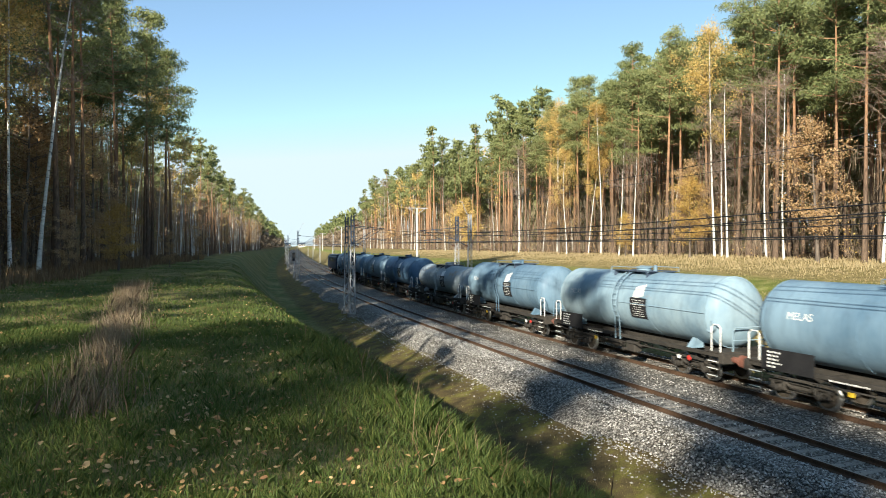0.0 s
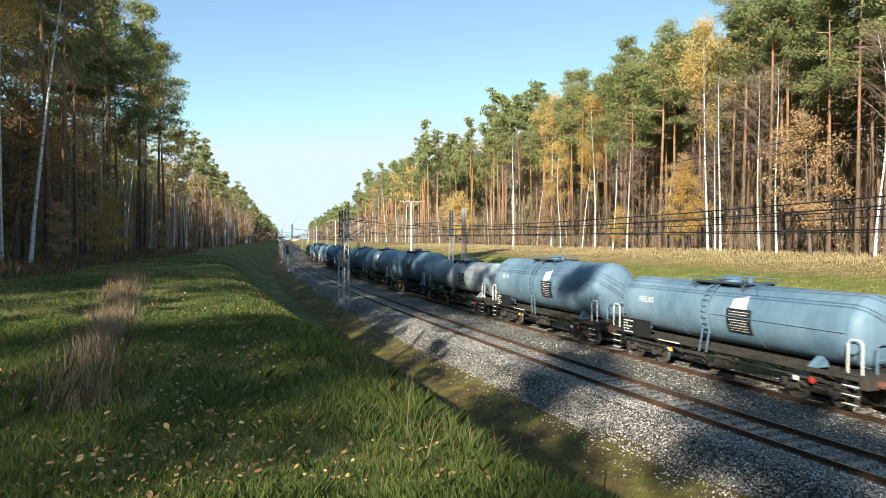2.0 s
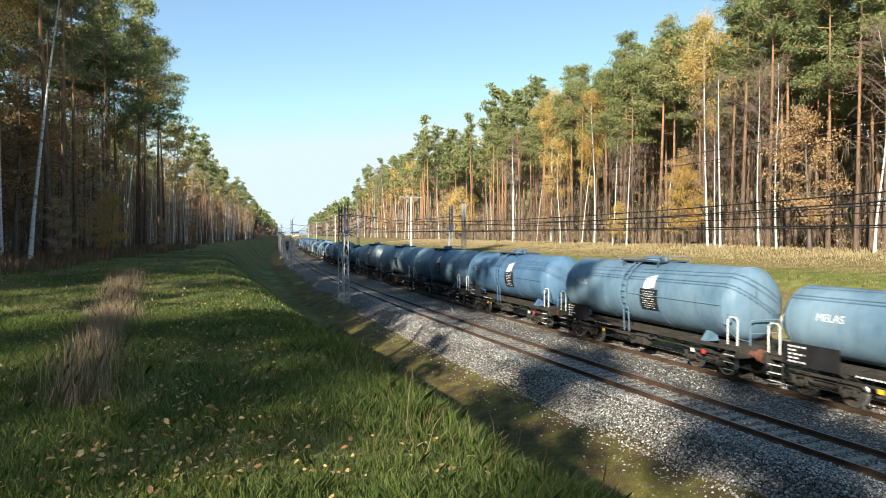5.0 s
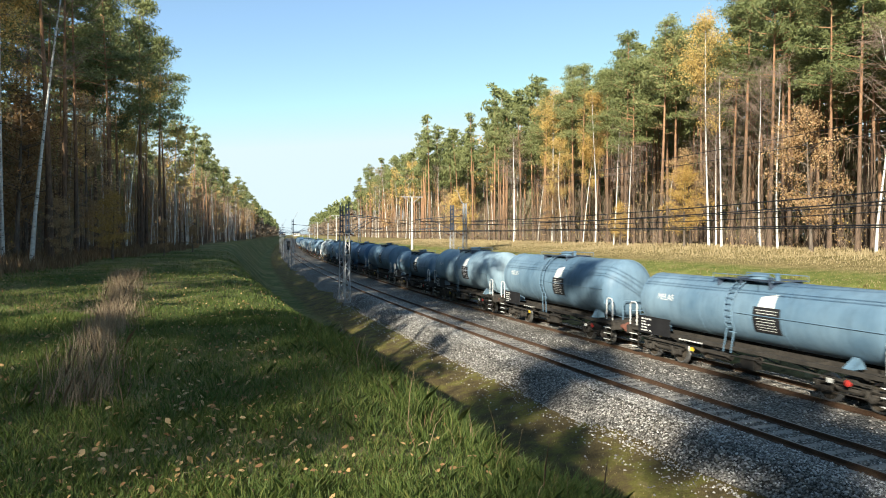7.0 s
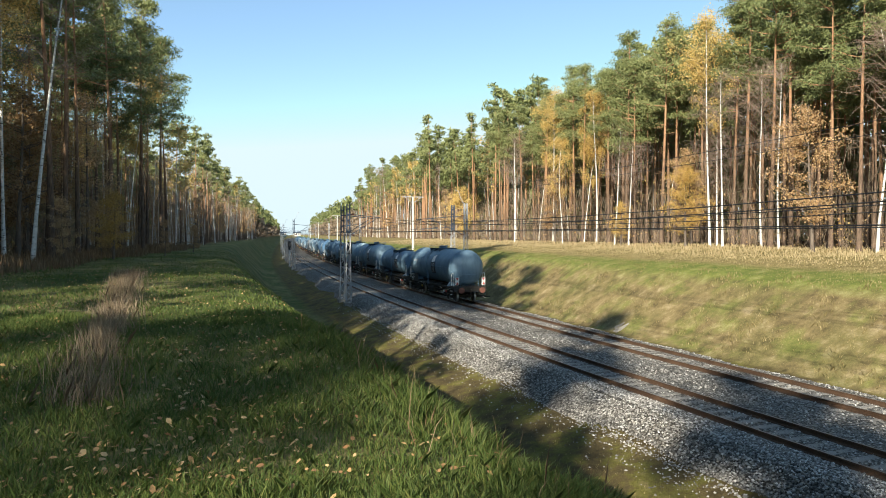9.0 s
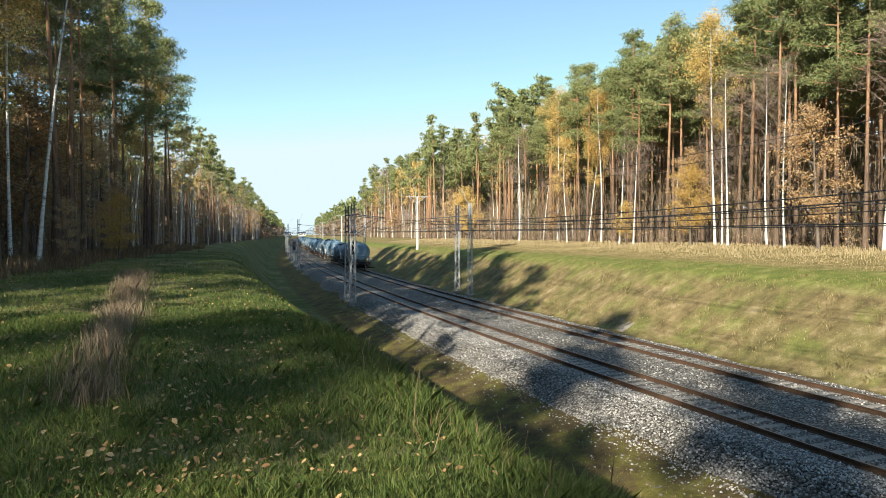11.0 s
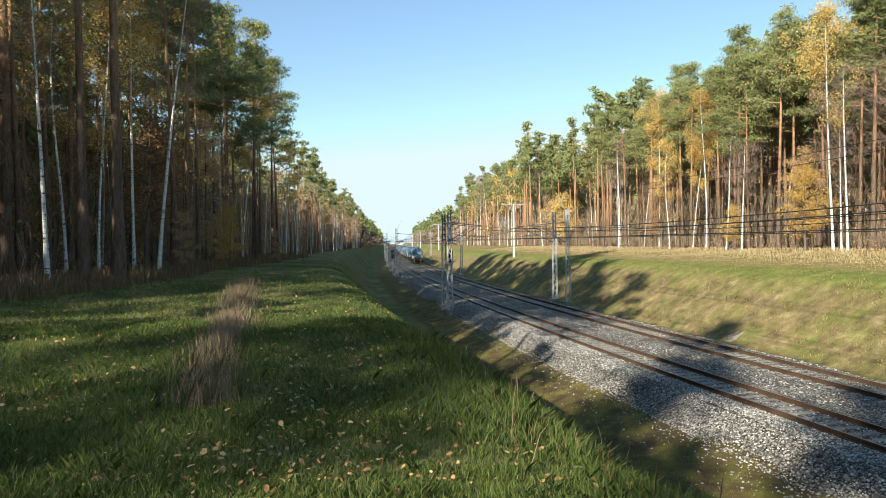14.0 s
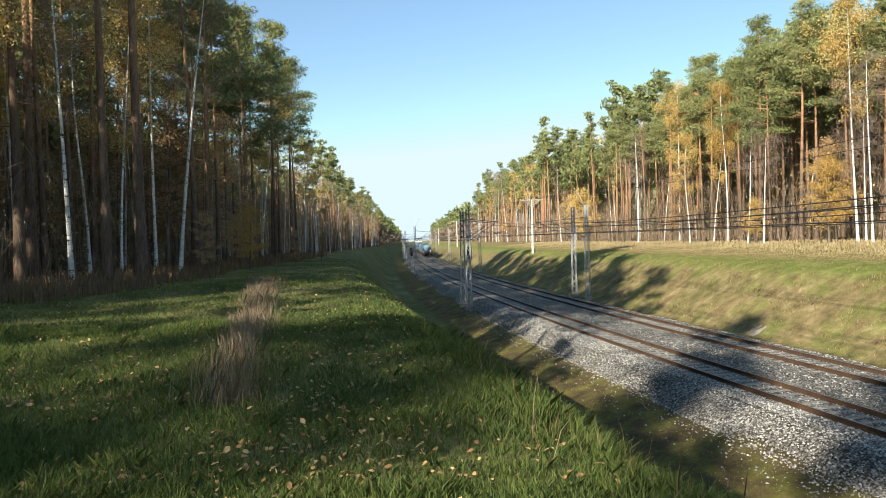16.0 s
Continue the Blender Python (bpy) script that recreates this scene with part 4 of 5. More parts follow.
def tank_wagon(length, radius, paint, label, seed, last=False, words=True):
    """A bogie tank wagon; its middle is at the origin, rails at z = 0, its front towards +y."""
    rng = np.random.default_rng(seed)
    root = tagged(new("tank_wagon"), label, "tank wagon", "wagons of the tank train")
    half = length / 2
    body = half - 0.62                 # underframe end
    zc = 1.33 + radius
    tank = body - 0.25
    # shell with dished ends and weld bands
    bm = bmesh.new()
    dish = radius * 0.42
    rings = [(-tank + dish * (1 - math.sqrt(max(0.0, 1 - (k / 8) ** 2.4))), max(0.02, radius * k / 8)) for k in range(9)]
    rings += [(u, radius) for u in np.linspace(-tank + dish + 0.4, tank - dish - 0.4, 9)]
    rings += [(-u, r) for u, r in rings[:9][::-1]]
    add_lathe(bm, rings, "y", 40, (0, 0, zc))
    shell = part("tank", bm, paint, root, smooth=True)
    for u in (-tank + dish, -tank * 0.33, tank * 0.33, tank - dish):
        bm = bmesh.new()
        add_lathe(bm, [(u - 0.03, radius - 0.02), (u - 0.03, radius + 0.008), (u + 0.03, radius + 0.008), (u + 0.03, radius - 0.02)], "y", 40, (0, 0, zc))
        part("weld_band", bm, paint, shell)
    # underframe
    bm = bmesh.new()
    for k in (-1, 1):
        add_box(bm, k * 1.25 - 0.06, k * 1.25 + 0.06, -body, body, 1.1, 1.25, 0.012)
        for u in np.linspace(-body + 3.6, body - 3.6, 5):
            add_tube(bm, [(k * 1.2, u - 0.5, 1.1), (k * 0.75, u, 0.82), (k * 1.2, u + 0.5, 1.1)], 0.03, 5)
        add_box(bm, k * 0.35 - 0.06, k * 0.35 + 0.06, -body, body, 1.0, 1.25)
    for u in np.linspace(-body + 1.2, body - 1.2, 6):
        add_box(bm, -1.2, 1.2, u - 0.06, u + 0.06, 1.0, 1.22)
    part("underframe", bm, M_UNDER, root)
    for e in (-1, 1):
        bm = bmesh.new()
        add_box(bm, -1.38, 1.38, e * body - 0.12, e * body + 0.12, 0.88, 1.28, 0.02)
        add_box(bm, -1.35, 1.35, min(e * body, e * (body - 0.9)), max(e * body, e * (body - 0.9)), 1.27, 1.33)
        part("end_sill", bm, M_UNDER, root)
        for k in (-1, 1):
            bm = bmesh.new()
            add_lathe(bm, [(0.0, 0.12), (0.3, 0.12), (0.31, 0.09), (0.54, 0.09), (0.55, 0.24), (0.6, 0.235), (0.615, 0.1)], "y", 16, (k * 0.875, 0, 1.05))
            bmesh.ops.transform(bm, matrix=pose(0, e * body, 0) @ Matrix.Scale(e, 4, (0, 1, 0)), verts=bm.verts[:])
            bmesh.ops.recalc_face_normals(bm, faces=bm.faces[:])
            part("buffer", bm, M_RUST, root)
            bm = bmesh.new()
            ye = e * (body - 0.45)
            for z in (0.38, 0.66, 0.94):
                add_tube(bm, [(k * 1.4, ye - 0.27, z), (k * 1.4, ye + 0.27, z)], 0.022, 5)
            part("step_edge", bm, M_WHITE, root, "white-painted step edges")
            bm = bmesh.new()
            for z in (0.38, 0.66, 0.94):
                add_box(bm, min(k * 1.18, k * 1.38), max(k * 1.18, k * 1.38), ye - 0.25, ye + 0.25, z - 0.015, z + 0.015)
            for v in (-0.25, 0.25):
                add_tube(bm, [(k * 1.3, ye + v, 0.38), (k * 1.3, ye + v, 1.15)], 0.018, 4)
            part("step", bm, M_UNDER, root, "black step irons")
            bm = bmesh.new()
            rail_loop(bm, k * 1.32, e * (body - 0.35), 1.28, 0.5, 1.1)
            part("handrail", bm, M_WHITE, root, "white handrail")
        bm = bmesh.new()
        rail_loop(bm, 0, e * (body - 0.06), 1.3, 1.5, 0.95, "x")
        add_tube(bm, [(-0.75, e * (body - 0.06), 1.75), (0.75, e * (body - 0.06), 1.75)], 0.022, 5)
        part("end_railing", bm, paint, root)
        bm = bmesh.new()
        add_box(bm, -0.06, 0.06, min(e * body, e * (body + 0.45)), max(e * body, e * (body + 0.45)), 0.98, 1.1)
        add_tube(bm, [(0, e * (body + 0.3), 1.0), (0, e * (body + 0.38), 0.7), (0, e * (body + 0.3), 0.55)], 0.04, 5)
        part("coupling", bm, M_UNDER, root)
        # saddle
        for k in (-1, 1):
            bm = bmesh.new()
            y0 = e * (tank * 0.72)
            vs = [bm.verts.new(p) for p in [(k * 1.22, y0 - 0.17, 1.24), (k * 1.22, y0 + 0.17, 1.24), (k * radius * 0.66, y0 + 0.12, zc - radius * 0.78), (k * radius * 0.66, y0 - 0.12, zc - radius * 0.78),
                                            (k * 0.6, y0 - 0.17, 1.24), (k * 0.6, y0 + 0.17, 1.24), (k * 0.6, y0 + 0.1, zc - radius * 0.92), (k * 0.6, y0 - 0.1, zc - radius * 0.92)]]
            for q in ((0, 1, 2, 3), (4, 5, 6, 7), (0, 1, 5, 4), (3, 2, 6, 7), (0, 3, 7, 4), (1, 2, 6, 5)):
                bm.faces.new([vs[i] for i in q])
            bmesh.ops.recalc_face_normals(bm, faces=bm.faces[:])
            part("saddle", bm, paint, root)
        bogie(root, e * (body - 2.1))
    # straps over the tank
    for u in (-0.35, 0.35):
        for k in (-1, 1):
            bm = bmesh.new()
            pts = [(k * (radius + 0.13) * math.cos(a), 0.4 + u * 0.55, zc + (radius + 0.13) * math.sin(a)) for a in np.linspace(-0.5, 1.25, 10)]
            pts.insert(0, (k * 1.34, 0.4 + u * 0.55, 1.0))
            add_tube(bm, pts, 0.026, 5)
            part("ladder_rail", bm, paint, root)
    for k in (-1, 1):
        for i in range(11):
            a = -0.62 + 1.75 * i / 10
            rr = radius + 0.13
            p = Vector((k * rr * math.cos(a), 0.4, zc + rr * math.sin(a)))
            bm = bmesh.new()
            add_tube(bm, [p - Vector((0, 0.19, 0)), p + Vector((0, 0.19, 0))], 0.02, 4)
            part("rung", bm, paint, root)
    # walkway, dome and valves on top
    bm = bmesh.new()
    for k in (-1, 1):
        add_box(bm, k * 0.55 - 0.25, k * 0.55 + 0.25, -1.3, 1.7, zc + radius + 0.02, zc + radius + 0.06)
    for u in (-1.1, 0.3, 1.5):
        add_box(bm, -0.8, 0.8, u - 0.03, u + 0.03, zc + radius - 0.25, zc + radius + 0.02)
    part("walkway", bm, M_DARKSTEEL, root)
    bm = bmesh.new()
    for k in (-1, 1):
        add_tube(bm, [(k * 0.85, -1.3, zc + radius), (k * 0.85, -1.3, zc + radius + 0.22), (k * 0.85, 1.7, zc + radius + 0.22), (k * 0.85, 1.7, zc + radius)], 0.02, 5)
        part("walkway_rail", bm, paint, root)
        bm = bmesh.new()
    add_lathe(bm, [(radius - 0.05, 0.34), (radius + 0.16, 0.34), (radius + 0.17, 0.4), (radius + 0.22, 0.4), (radius + 0.27, 0.2)], "z", 18, (0, 0.2, zc))
    part("manhole", bm, paint, root)
    bm = bmesh.new()
    add_lathe(bm, [(radius - 0.05, 0.09), (radius + 0.24, 0.09), (radius + 0.26, 0.13), (radius + 0.32, 0.05)], "z", 10, (0, -0.7, zc))
    part("valve", bm, paint, root)
    # round hatch low on the rear end
    bm = bmesh.new()
    add_lathe(bm, [(-radius * 0.8 - 0.02, 0.2), (-radius * 0.8 - 0.04, 0.23), (-radius * 0.8 + 0.1, 0.23)], "x", 18, (-0.12, -tank + dish * 0.75, zc - radius * 0.35))
    part("hatch", bm, paint, shell)
    # pipes, brake gear below
    bm = bmesh.new()
    add_tube(bm, [(-1.36, -body + 1, 0.92), (-1.36, body - 1, 0.92)], 0.03, 5)
    add_box(bm, -1.3, -0.9, -0.9, -0.2, 0.5, 0.98, 0.03)
    add_lathe(bm, [(-0.5, 0.05), (-0.48, 0.2), (0.5, 0.2), (0.52, 0.05)], "y", 14, (-0.8, 1.3, 0.72))
    add_tube(bm, [(0, 0.0, 1.3), (0, 0.0, 0.6), (-1.35, 0, 0.55)], 0.09, 8)
    part("brake_gear", bm, M_UNDER, root)
    bm = bmesh.new()
    add_tube(bm, [(-radius * 0.985 - 0.05, -tank + dish, zc + 0.0), (-radius * 0.985 - 0.05, 0.15, zc + 0.02)], 0.018, 4)
    part("pipe", bm, paint, root)
    # boards and lettering on the side that shows
    plate = on_shell(flat_patch(1.25, 0.95), -1.35, -0.12, radius, zc, 0.02)
    p = mesh_part("notice_board", plate, M_BLACK, root, "black board with white lettering")
    mesh_part("lettering", on_shell(bars_patch(8, 1.02, 0.82, rng, 0.55), -1.35, -0.12, radius, zc, 0.026), M_WHITE, p)
    if words:
        mesh_part("lettering", on_shell(MELAS, tank * 0.66, 0.2, radius, zc), M_WHITE, root, "white painted word MELAS")
    emb = flat_patch(0.72, 0.6)
    for v in emb.vertices:
        v.co.y += v.co.x * 0.25
        v.co.x *= 1 - 0.25 * v.co.y
    mesh_part("emblem", on_shell(emb, -1.3, 0.42, radius, zc), M_WHITE, root, "plain white emblem shape")
    bm = bmesh.new()
    add_box(bm, -1.36, -1.33, body - 2.95, body - 0.75, 1.08, 1.84)
    p = part("number_board", bm, M_BLACK, root, "black board with white lettering")
    me = bars_patch(5, 1.7, 0.64, rng, 0.35)
    for v in me.vertices:
        v.co = Vector((-1.366, body - 1.85 - v.co.x, 1.46 + v.co.y))
    mesh_part("lettering", me, M_WHITE, p)
    me = bars_patch(1, 1.4, 0.22, rng, 1.0)
    for v in me.vertices:
        v.co = Vector((-1.326, body - 4.2 - v.co.x, 1.12 + v.co.y))
    mesh_part("lettering", me, M_WHITE, root)
    for u, mat in ((-body * 0.62, M_WHITE), (body * 0.35, M_YELLOW)):
        bm = bmesh.new()
        add_box(bm, -1.37, -1.335, u - 0.1, u + 0.1, 0.74, 0.94)
        part("marker_plate", bm, mat, root, "small enamel plate")
    bm = bmesh.new()
    add_lathe(bm, [(-1.4, 0.02), (-1.39, 0.11), (-1.34, 0.11)], "x", 12, (0, -body * 0.72, 0.85))
    part("handwheel", bm, M_RED, root, "red handwheel")
    if last:
        for k in (-1, 1):
            bm = bmesh.new()
            add_box(bm, k * 1.12 - 0.15, k * 1.12 + 0.15, -body - 0.16, -body - 0.13, 1.45, 2.05)
            plate = part("tail_board", bm, M_WHITE, root, "white tail board with red triangles")
            bm = bmesh.new()
            for sgn in (-1, 1):
                vs = [bm.verts.new((k * 1.12 + dx, -body - 0.165, 1.75 + sgn * dz)) for dx, dz in ((-0.13, 0.27), (0.13, 0.27), (0, 0.05))]
                bm.faces.new(vs)
            part("tail_mark", bm, M_RED, plate)
    return root


def locomotive():
    root = tagged(new("electric_locomotive"), "dark boxy locomotive hauling the tank train", "locomotive")
    bm = bmesh.new()
    add_box(bm, -1.48, 1.48, -7.4, 7.4, 1.15, 3.55, 0.18)
    body = part("body", bm, M_LOCO, root)
    bm = bmesh.new()
    add_box(bm, -1.3, 1.3, -7.0, 7.0, 3.53, 3.85, 0.14)
    part("roof", bm, M_LOCO, root)
    for e in (-1, 1):
        for k in (-1, 1):
            bm = bmesh.new()
            add_box(bm, k * 0.68 - 0.5, k * 0.68 + 0.5, e * 7.4 - 0.02, e * 7.4 + 0.02, 2.35, 3.15, 0.01)
            part("windscreen", bm, M_GLASS, body)
            bm = bmesh.new()
            add_lathe(bm, [(0.0, 0.12), (0.3, 0.1), (0.55, 0.24), (0.6, 0.2)], "y", 14, (k * 0.875, 0, 1.05))
            bmesh.ops.transform(bm, matrix=pose(0, e * 7.4, 0) @ Matrix.Scale(e, 4, (0, 1, 0)), verts=bm.verts[:])
            part("buffer", bm, M_RUST, root)
        bogie(root, e * 4.3)
    for u in np.linspace(-4.5, 4.5, 5):
        bm = bmesh.new()
        add_box(bm, -1.5, -1.47, u - 0.5, u + 0.5, 2.5, 3.1)
        part("side_window", bm, M_GLASS, body)
    bm = bmesh.new()
    for k in (-1, 1):
        add_tube(bm, [(k * 0.5, 4.5, 3.85), (k * 0.6, 3.2, 4.6), (k * 0.8, 4.4, 5.6)], 0.035, 5)
    add_tube(bm, [(-0.9, 4.4, 5.65), (0.9, 4.4, 5.65)], 0.05, 5)
    part("pantograph", bm, M_DARKSTEEL, root)
    return root


# lengths over buffers and looks, from the tail forward
KINDS = {"B": (14.56, 1.45, M_BLUE, "weathered blue tank wagon with black underframe", True),
         "P": (14.56, 1.45, M_PALE, "faded pale-blue tank wagon with rust stains", True),
         "D": (14.56, 1.45, M_DEEP, "deep blue tank wagon with black underframe", True),
         "s": (14.56, 1.2, M_BLUE, "smaller blue tank wagon, lower than its neighbours", True),
         "g": (14.56, 1.2, M_GREY, "small grey tank wagon with brown stains", False),
         "G": (14.56, 1.45, M_GREY, "grey tank wagon with brown stains", True)}
ORDER = "BsBPsBDBPGsBgBPBgDBBB"
TAIL = [(0, 40.5 - 25.95 * 8.5), (16, 40.5 + 25.95 * 7.5)]


_ys = np.arange(-420, 900, 0.5)
_pts = np.array([on_line(float(y), FAR)[:2] for y in _ys])
_len = np.concatenate([[0], np.cumsum(np.linalg.norm(np.diff(_pts, axis=0), axis=1))])
_len -= np.interp(0.0, _pts[:, 1], _len)


def on_far(u):
    return float(np.interp(u, _len, _pts[:, 0])), float(np.interp(u, _len, _pts[:, 1]))


def train_pose(u, half):
    a, b = on_far(u - half * 0.6), on_far(u + half * 0.6)
    return pose((a[0] + b[0]) / 2, (a[1] + b[1]) / 2, 0.0, 0, 0, -math.degrees(math.atan2(b[0] - a[0], b[1] - a[1])))


STOCK, TRAIN = {}, []


def build_train():
    at = 0.0
    for i, c in enumerate(ORDER):
        length, radius, paint, label, words = KINDS[c]
        key = (c, i == 0)
        if key not in STOCK:
            STOCK[key] = tank_wagon(length, radius, paint, label, 40 + i, i == 0, words)
            ob = STOCK[key]
        else:
            ob = copy_thing(STOCK[key], Matrix())
        gap = GAPS[i] if i < len(GAPS) else length
        TRAIN.append((ob, at + gap / 2, length / 2))
        at += gap
    ob = locomotive()
    TRAIN.append((ob, at + 8.0, 8.0))


GAPS = [KINDS[c][0] for c in ORDER]
build_train()


def motions():
    ts = [k * 0.5 for k in range(33)]
    tt, uu = zip(*TAIL)
    for ob, ahead, half in TRAIN:
        walk(ob, [(t, train_pose(float(np.interp(t, tt, uu)) + ahead, half)) for t in ts])


# ---- grass, stalks, fallen leaves, loose stones ----
def blades(name, spots, tall, wide, lean, material, label, category, seed):
    """Pointed blades standing on the ground; spots are (x, y, height factor)."""
    rng = np.random.default_rng(seed)
    sp = np.array(spots)
    n = len(sp)
    z = np.array([land(float(a), float(b)) for a, b, _ in sp])
    base = np.column_stack([sp[:, 0], sp[:, 1], z - 0.01])
    a = rng.random(n) * 6.283
    side = np.column_stack([np.cos(a), np.sin(a), np.zeros(n)]) * (wide * (0.6 + 0.8 * rng.random(n)))[:, None] / 2
    h = tall * sp[:, 2] * (0.6 + 0.6 * rng.random(n))
    b = rng.random(n) * 6.283
    tip = base + np.column_stack([np.cos(b) * h * lean * rng.random(n), np.sin(b) * h * lean * rng.random(n), h])
    mid = base + (tip - base) * np.array([0.35, 0.35, 0.6])
    v = np.stack([base - side, base + side, mid + side * 0.8, tip, mid - side * 0.8], axis=1).reshape(-1, 3)
    me = bpy.data.meshes.new(name)
    me.vertices.add(5 * n)
    me.vertices.foreach_set("co", v.ravel())
    me.loops.add(5 * n)
    me.loops.foreach_set("vertex_index", np.arange(5 * n))
    me.polygons.add(n)
    me.polygons.foreach_set("loop_start", np.arange(0, 5 * n, 5))
    me.update(calc_edges=True)
    tagged(mesh_part(name, me, material), label, category, kind="stuff")


def meadow():
    rng = np.random.default_rng(21)
    near, mid, right, straw, edge = [], [], [], [], []

    def patchy(x, y):
        return min(1.1, 0.4 + 0.75 * max(0.0, 0.4 + noise.noise((x * 0.6, y * 0.6, 3.0))) + 0.7 * max(0.0, noise.noise((x * 3.2, y * 3.2, 5.0))))

    while len(near) < 170000:      # close turf
        d = 2.6 + 14 * rng.random() ** 1.6
        a = radians(-38 + 88 * rng.random())
        x, y = d * math.sin(a), d * math.cos(a)
        s = x - rail_x(y)
        if s > -7.0:
            continue
        near.append((x, y, patchy(x, y) * (1.45 if -13.3 < s < -11 else 1.0)))
    while len(mid) < 60000:
        d = 14 + 70 * rng.random() ** 1.5
        a = radians(-38 + 88 * rng.random())
        x, y = d * math.sin(a), d * math.cos(a)
        s = x - rail_x(y)
        if s > -5.6 or x < -14:
            continue
        mid.append((x, y, patchy(x, y)))
    while len(right) < 64000:
        y = 8 + 110 * rng.random() ** 1.3
        s = 9.9 + 20 * rng.random()
        x = rail_x(y) + s
        right.append((x, y, 0.25 + (1.6 if s < 16 else 0.6) * max(0.0, 0.2 + noise.noise((x * 0.7, y * 0.7, 8.0)))))
    while len(straw) < 36000:
        y = 15 + 150 * rng.random() ** 1.3
        s = 18.5 + 14.5 * rng.random() ** 0.7
        straw.append((rail_x(y) + s, y, (0.25 + 0.75 * min(1, (s - 18) / 9)) * (0.5 + 0.9 * rng.random())))
    while len(edge) < 15000:
        y = 22 + 70 * rng.random() ** 1.2
        x = -11.0 - 6 * rng.random() + 0.8 * noise.noise((0, y * 0.2, 0))
        edge.append((x, y, 0.3 + 1.0 * rng.random()))
    weeds = []
    while len(weeds) < 6500:      # a strip of dead weeds
        k = rng.random() ** 1.1
        x = -2.0 - 4.5 * k + rng.normal() * (0.16 + 0.16 * k + 0.12 * noise.noise((k * 9, 0, 0)))
        y = 7.3 + 23.7 * k
        weeds.append((x, y, 0.5 + 0.4 * rng.random()))
    blades("meadow_grass", near, 0.15, 0.0085, 1.1, M_BLADE, "green autumn grass with dry blades", "grass", 1)
    blades("meadow_grass", mid, 0.12, 0.02, 1.0, M_BLADE, "green autumn grass on the cutting edge", "grass", 2)
    blades("bank_grass", right, 0.17, 0.034, 1.0, M_BANKGRASS, "sparse yellow-green grass on the far bank", "grass", 3)
    blades("dry_grass", straw, 0.24, 0.04, 0.6, M_PALESTRAW, "pale dry grass along the forest edge", "grass", 4)
    blades("dry_grass", edge, 0.55, 0.035, 0.4, M_STRAW, "brown dry grass before the shaded trees", "grass", 5)
    blades("dead_weeds", weeds, 0.46, 0.006, 0.6, M_WEED, "strip of dead brown weed stalks", "weeds", 6)
    moss = []
    while len(moss) < 4500:
        y = 8 + 60 * rng.random() ** 1.4
        s = -6.9 + 3.6 * rng.random() ** 1.4
        moss.append((rail_x(y) + s, y, 0.3 + 0.9 * rng.random()))
    blades("slope_weeds", moss, 0.09, 0.014, 1.0, M_BANKGRASS, "short brown weeds on the mossy ditch slope", "weeds", 7)
    tall = [(rail_x(y) - 12.8 + rng.normal() * 0.35, y, 0.5 + 0.9 * rng.random()) for y in (4.5 + 9 * rng.random() for _ in range(160))]
    blades("dead_weeds", tall, 0.38, 0.006, 0.8, M_STRAW, "thin dead stalks on the edge of the slope", "weeds", 8)


M_BANKGRASS = leaf_material("dry_bank_grass", [(0.0, (0.09, 0.08, 0.03)), (0.4, (0.19, 0.155, 0.06)), (0.8, (0.32, 0.25, 0.12)), (1.0, (0.46, 0.38, 0.21))], back=0.3)
M_WEED = leaf_material("dead_weed_stalks", [(0.0, (0.1, 0.07, 0.045)), (0.6, (0.23, 0.165, 0.105)), (1.0, (0.44, 0.35, 0.24))], back=0.2)
meadow()


def fallen_leaves():
    rng = np.random.default_rng(31)
    pts = []
    while len(pts) < 5200:
        d = 3 + 34 * rng.random() ** 1.25
        a = radians(-36 + 70 * rng.random())
        x, y = d * math.sin(a), d * math.cos(a)
        if x - rail_x(y) > -9 or noise.noise((x * 0.4, y * 0.4, 11.0)) + 0.25 * rng.normal() < 0.0:
            continue
        pts.append((x, y))
    verts, faces = [], []
    for x, y in pts:
        z = land(x, y) + 0.03 + 0.05 * rng.random()
        r = 0.012 + 0.02 * rng.random() ** 2
        m = pose(x, y, z, rng.normal() * 25, rng.normal() * 25, rng.random() * 360)
        k = len(verts)
        for u, v, w in ((-1.3, 0, 0), (-0.4, -0.8, 0.15), (0.7, -0.6, 0.1), (1.4, 0, -0.1), (0.7, 0.6, 0.1), (-0.4, 0.8, 0.2)):
            verts.append(m @ Vector((u * r, v * r, w * r)))
        faces.append((k, k + 1, k + 2, k + 3, k + 4, k + 5))
    tagged(mesh_part("fallen_leaves", from_lists(verts, faces), M_FALLEN), "fallen yellow and brown leaves on the grass", "leaves", kind="stuff")


fallen_leaves()


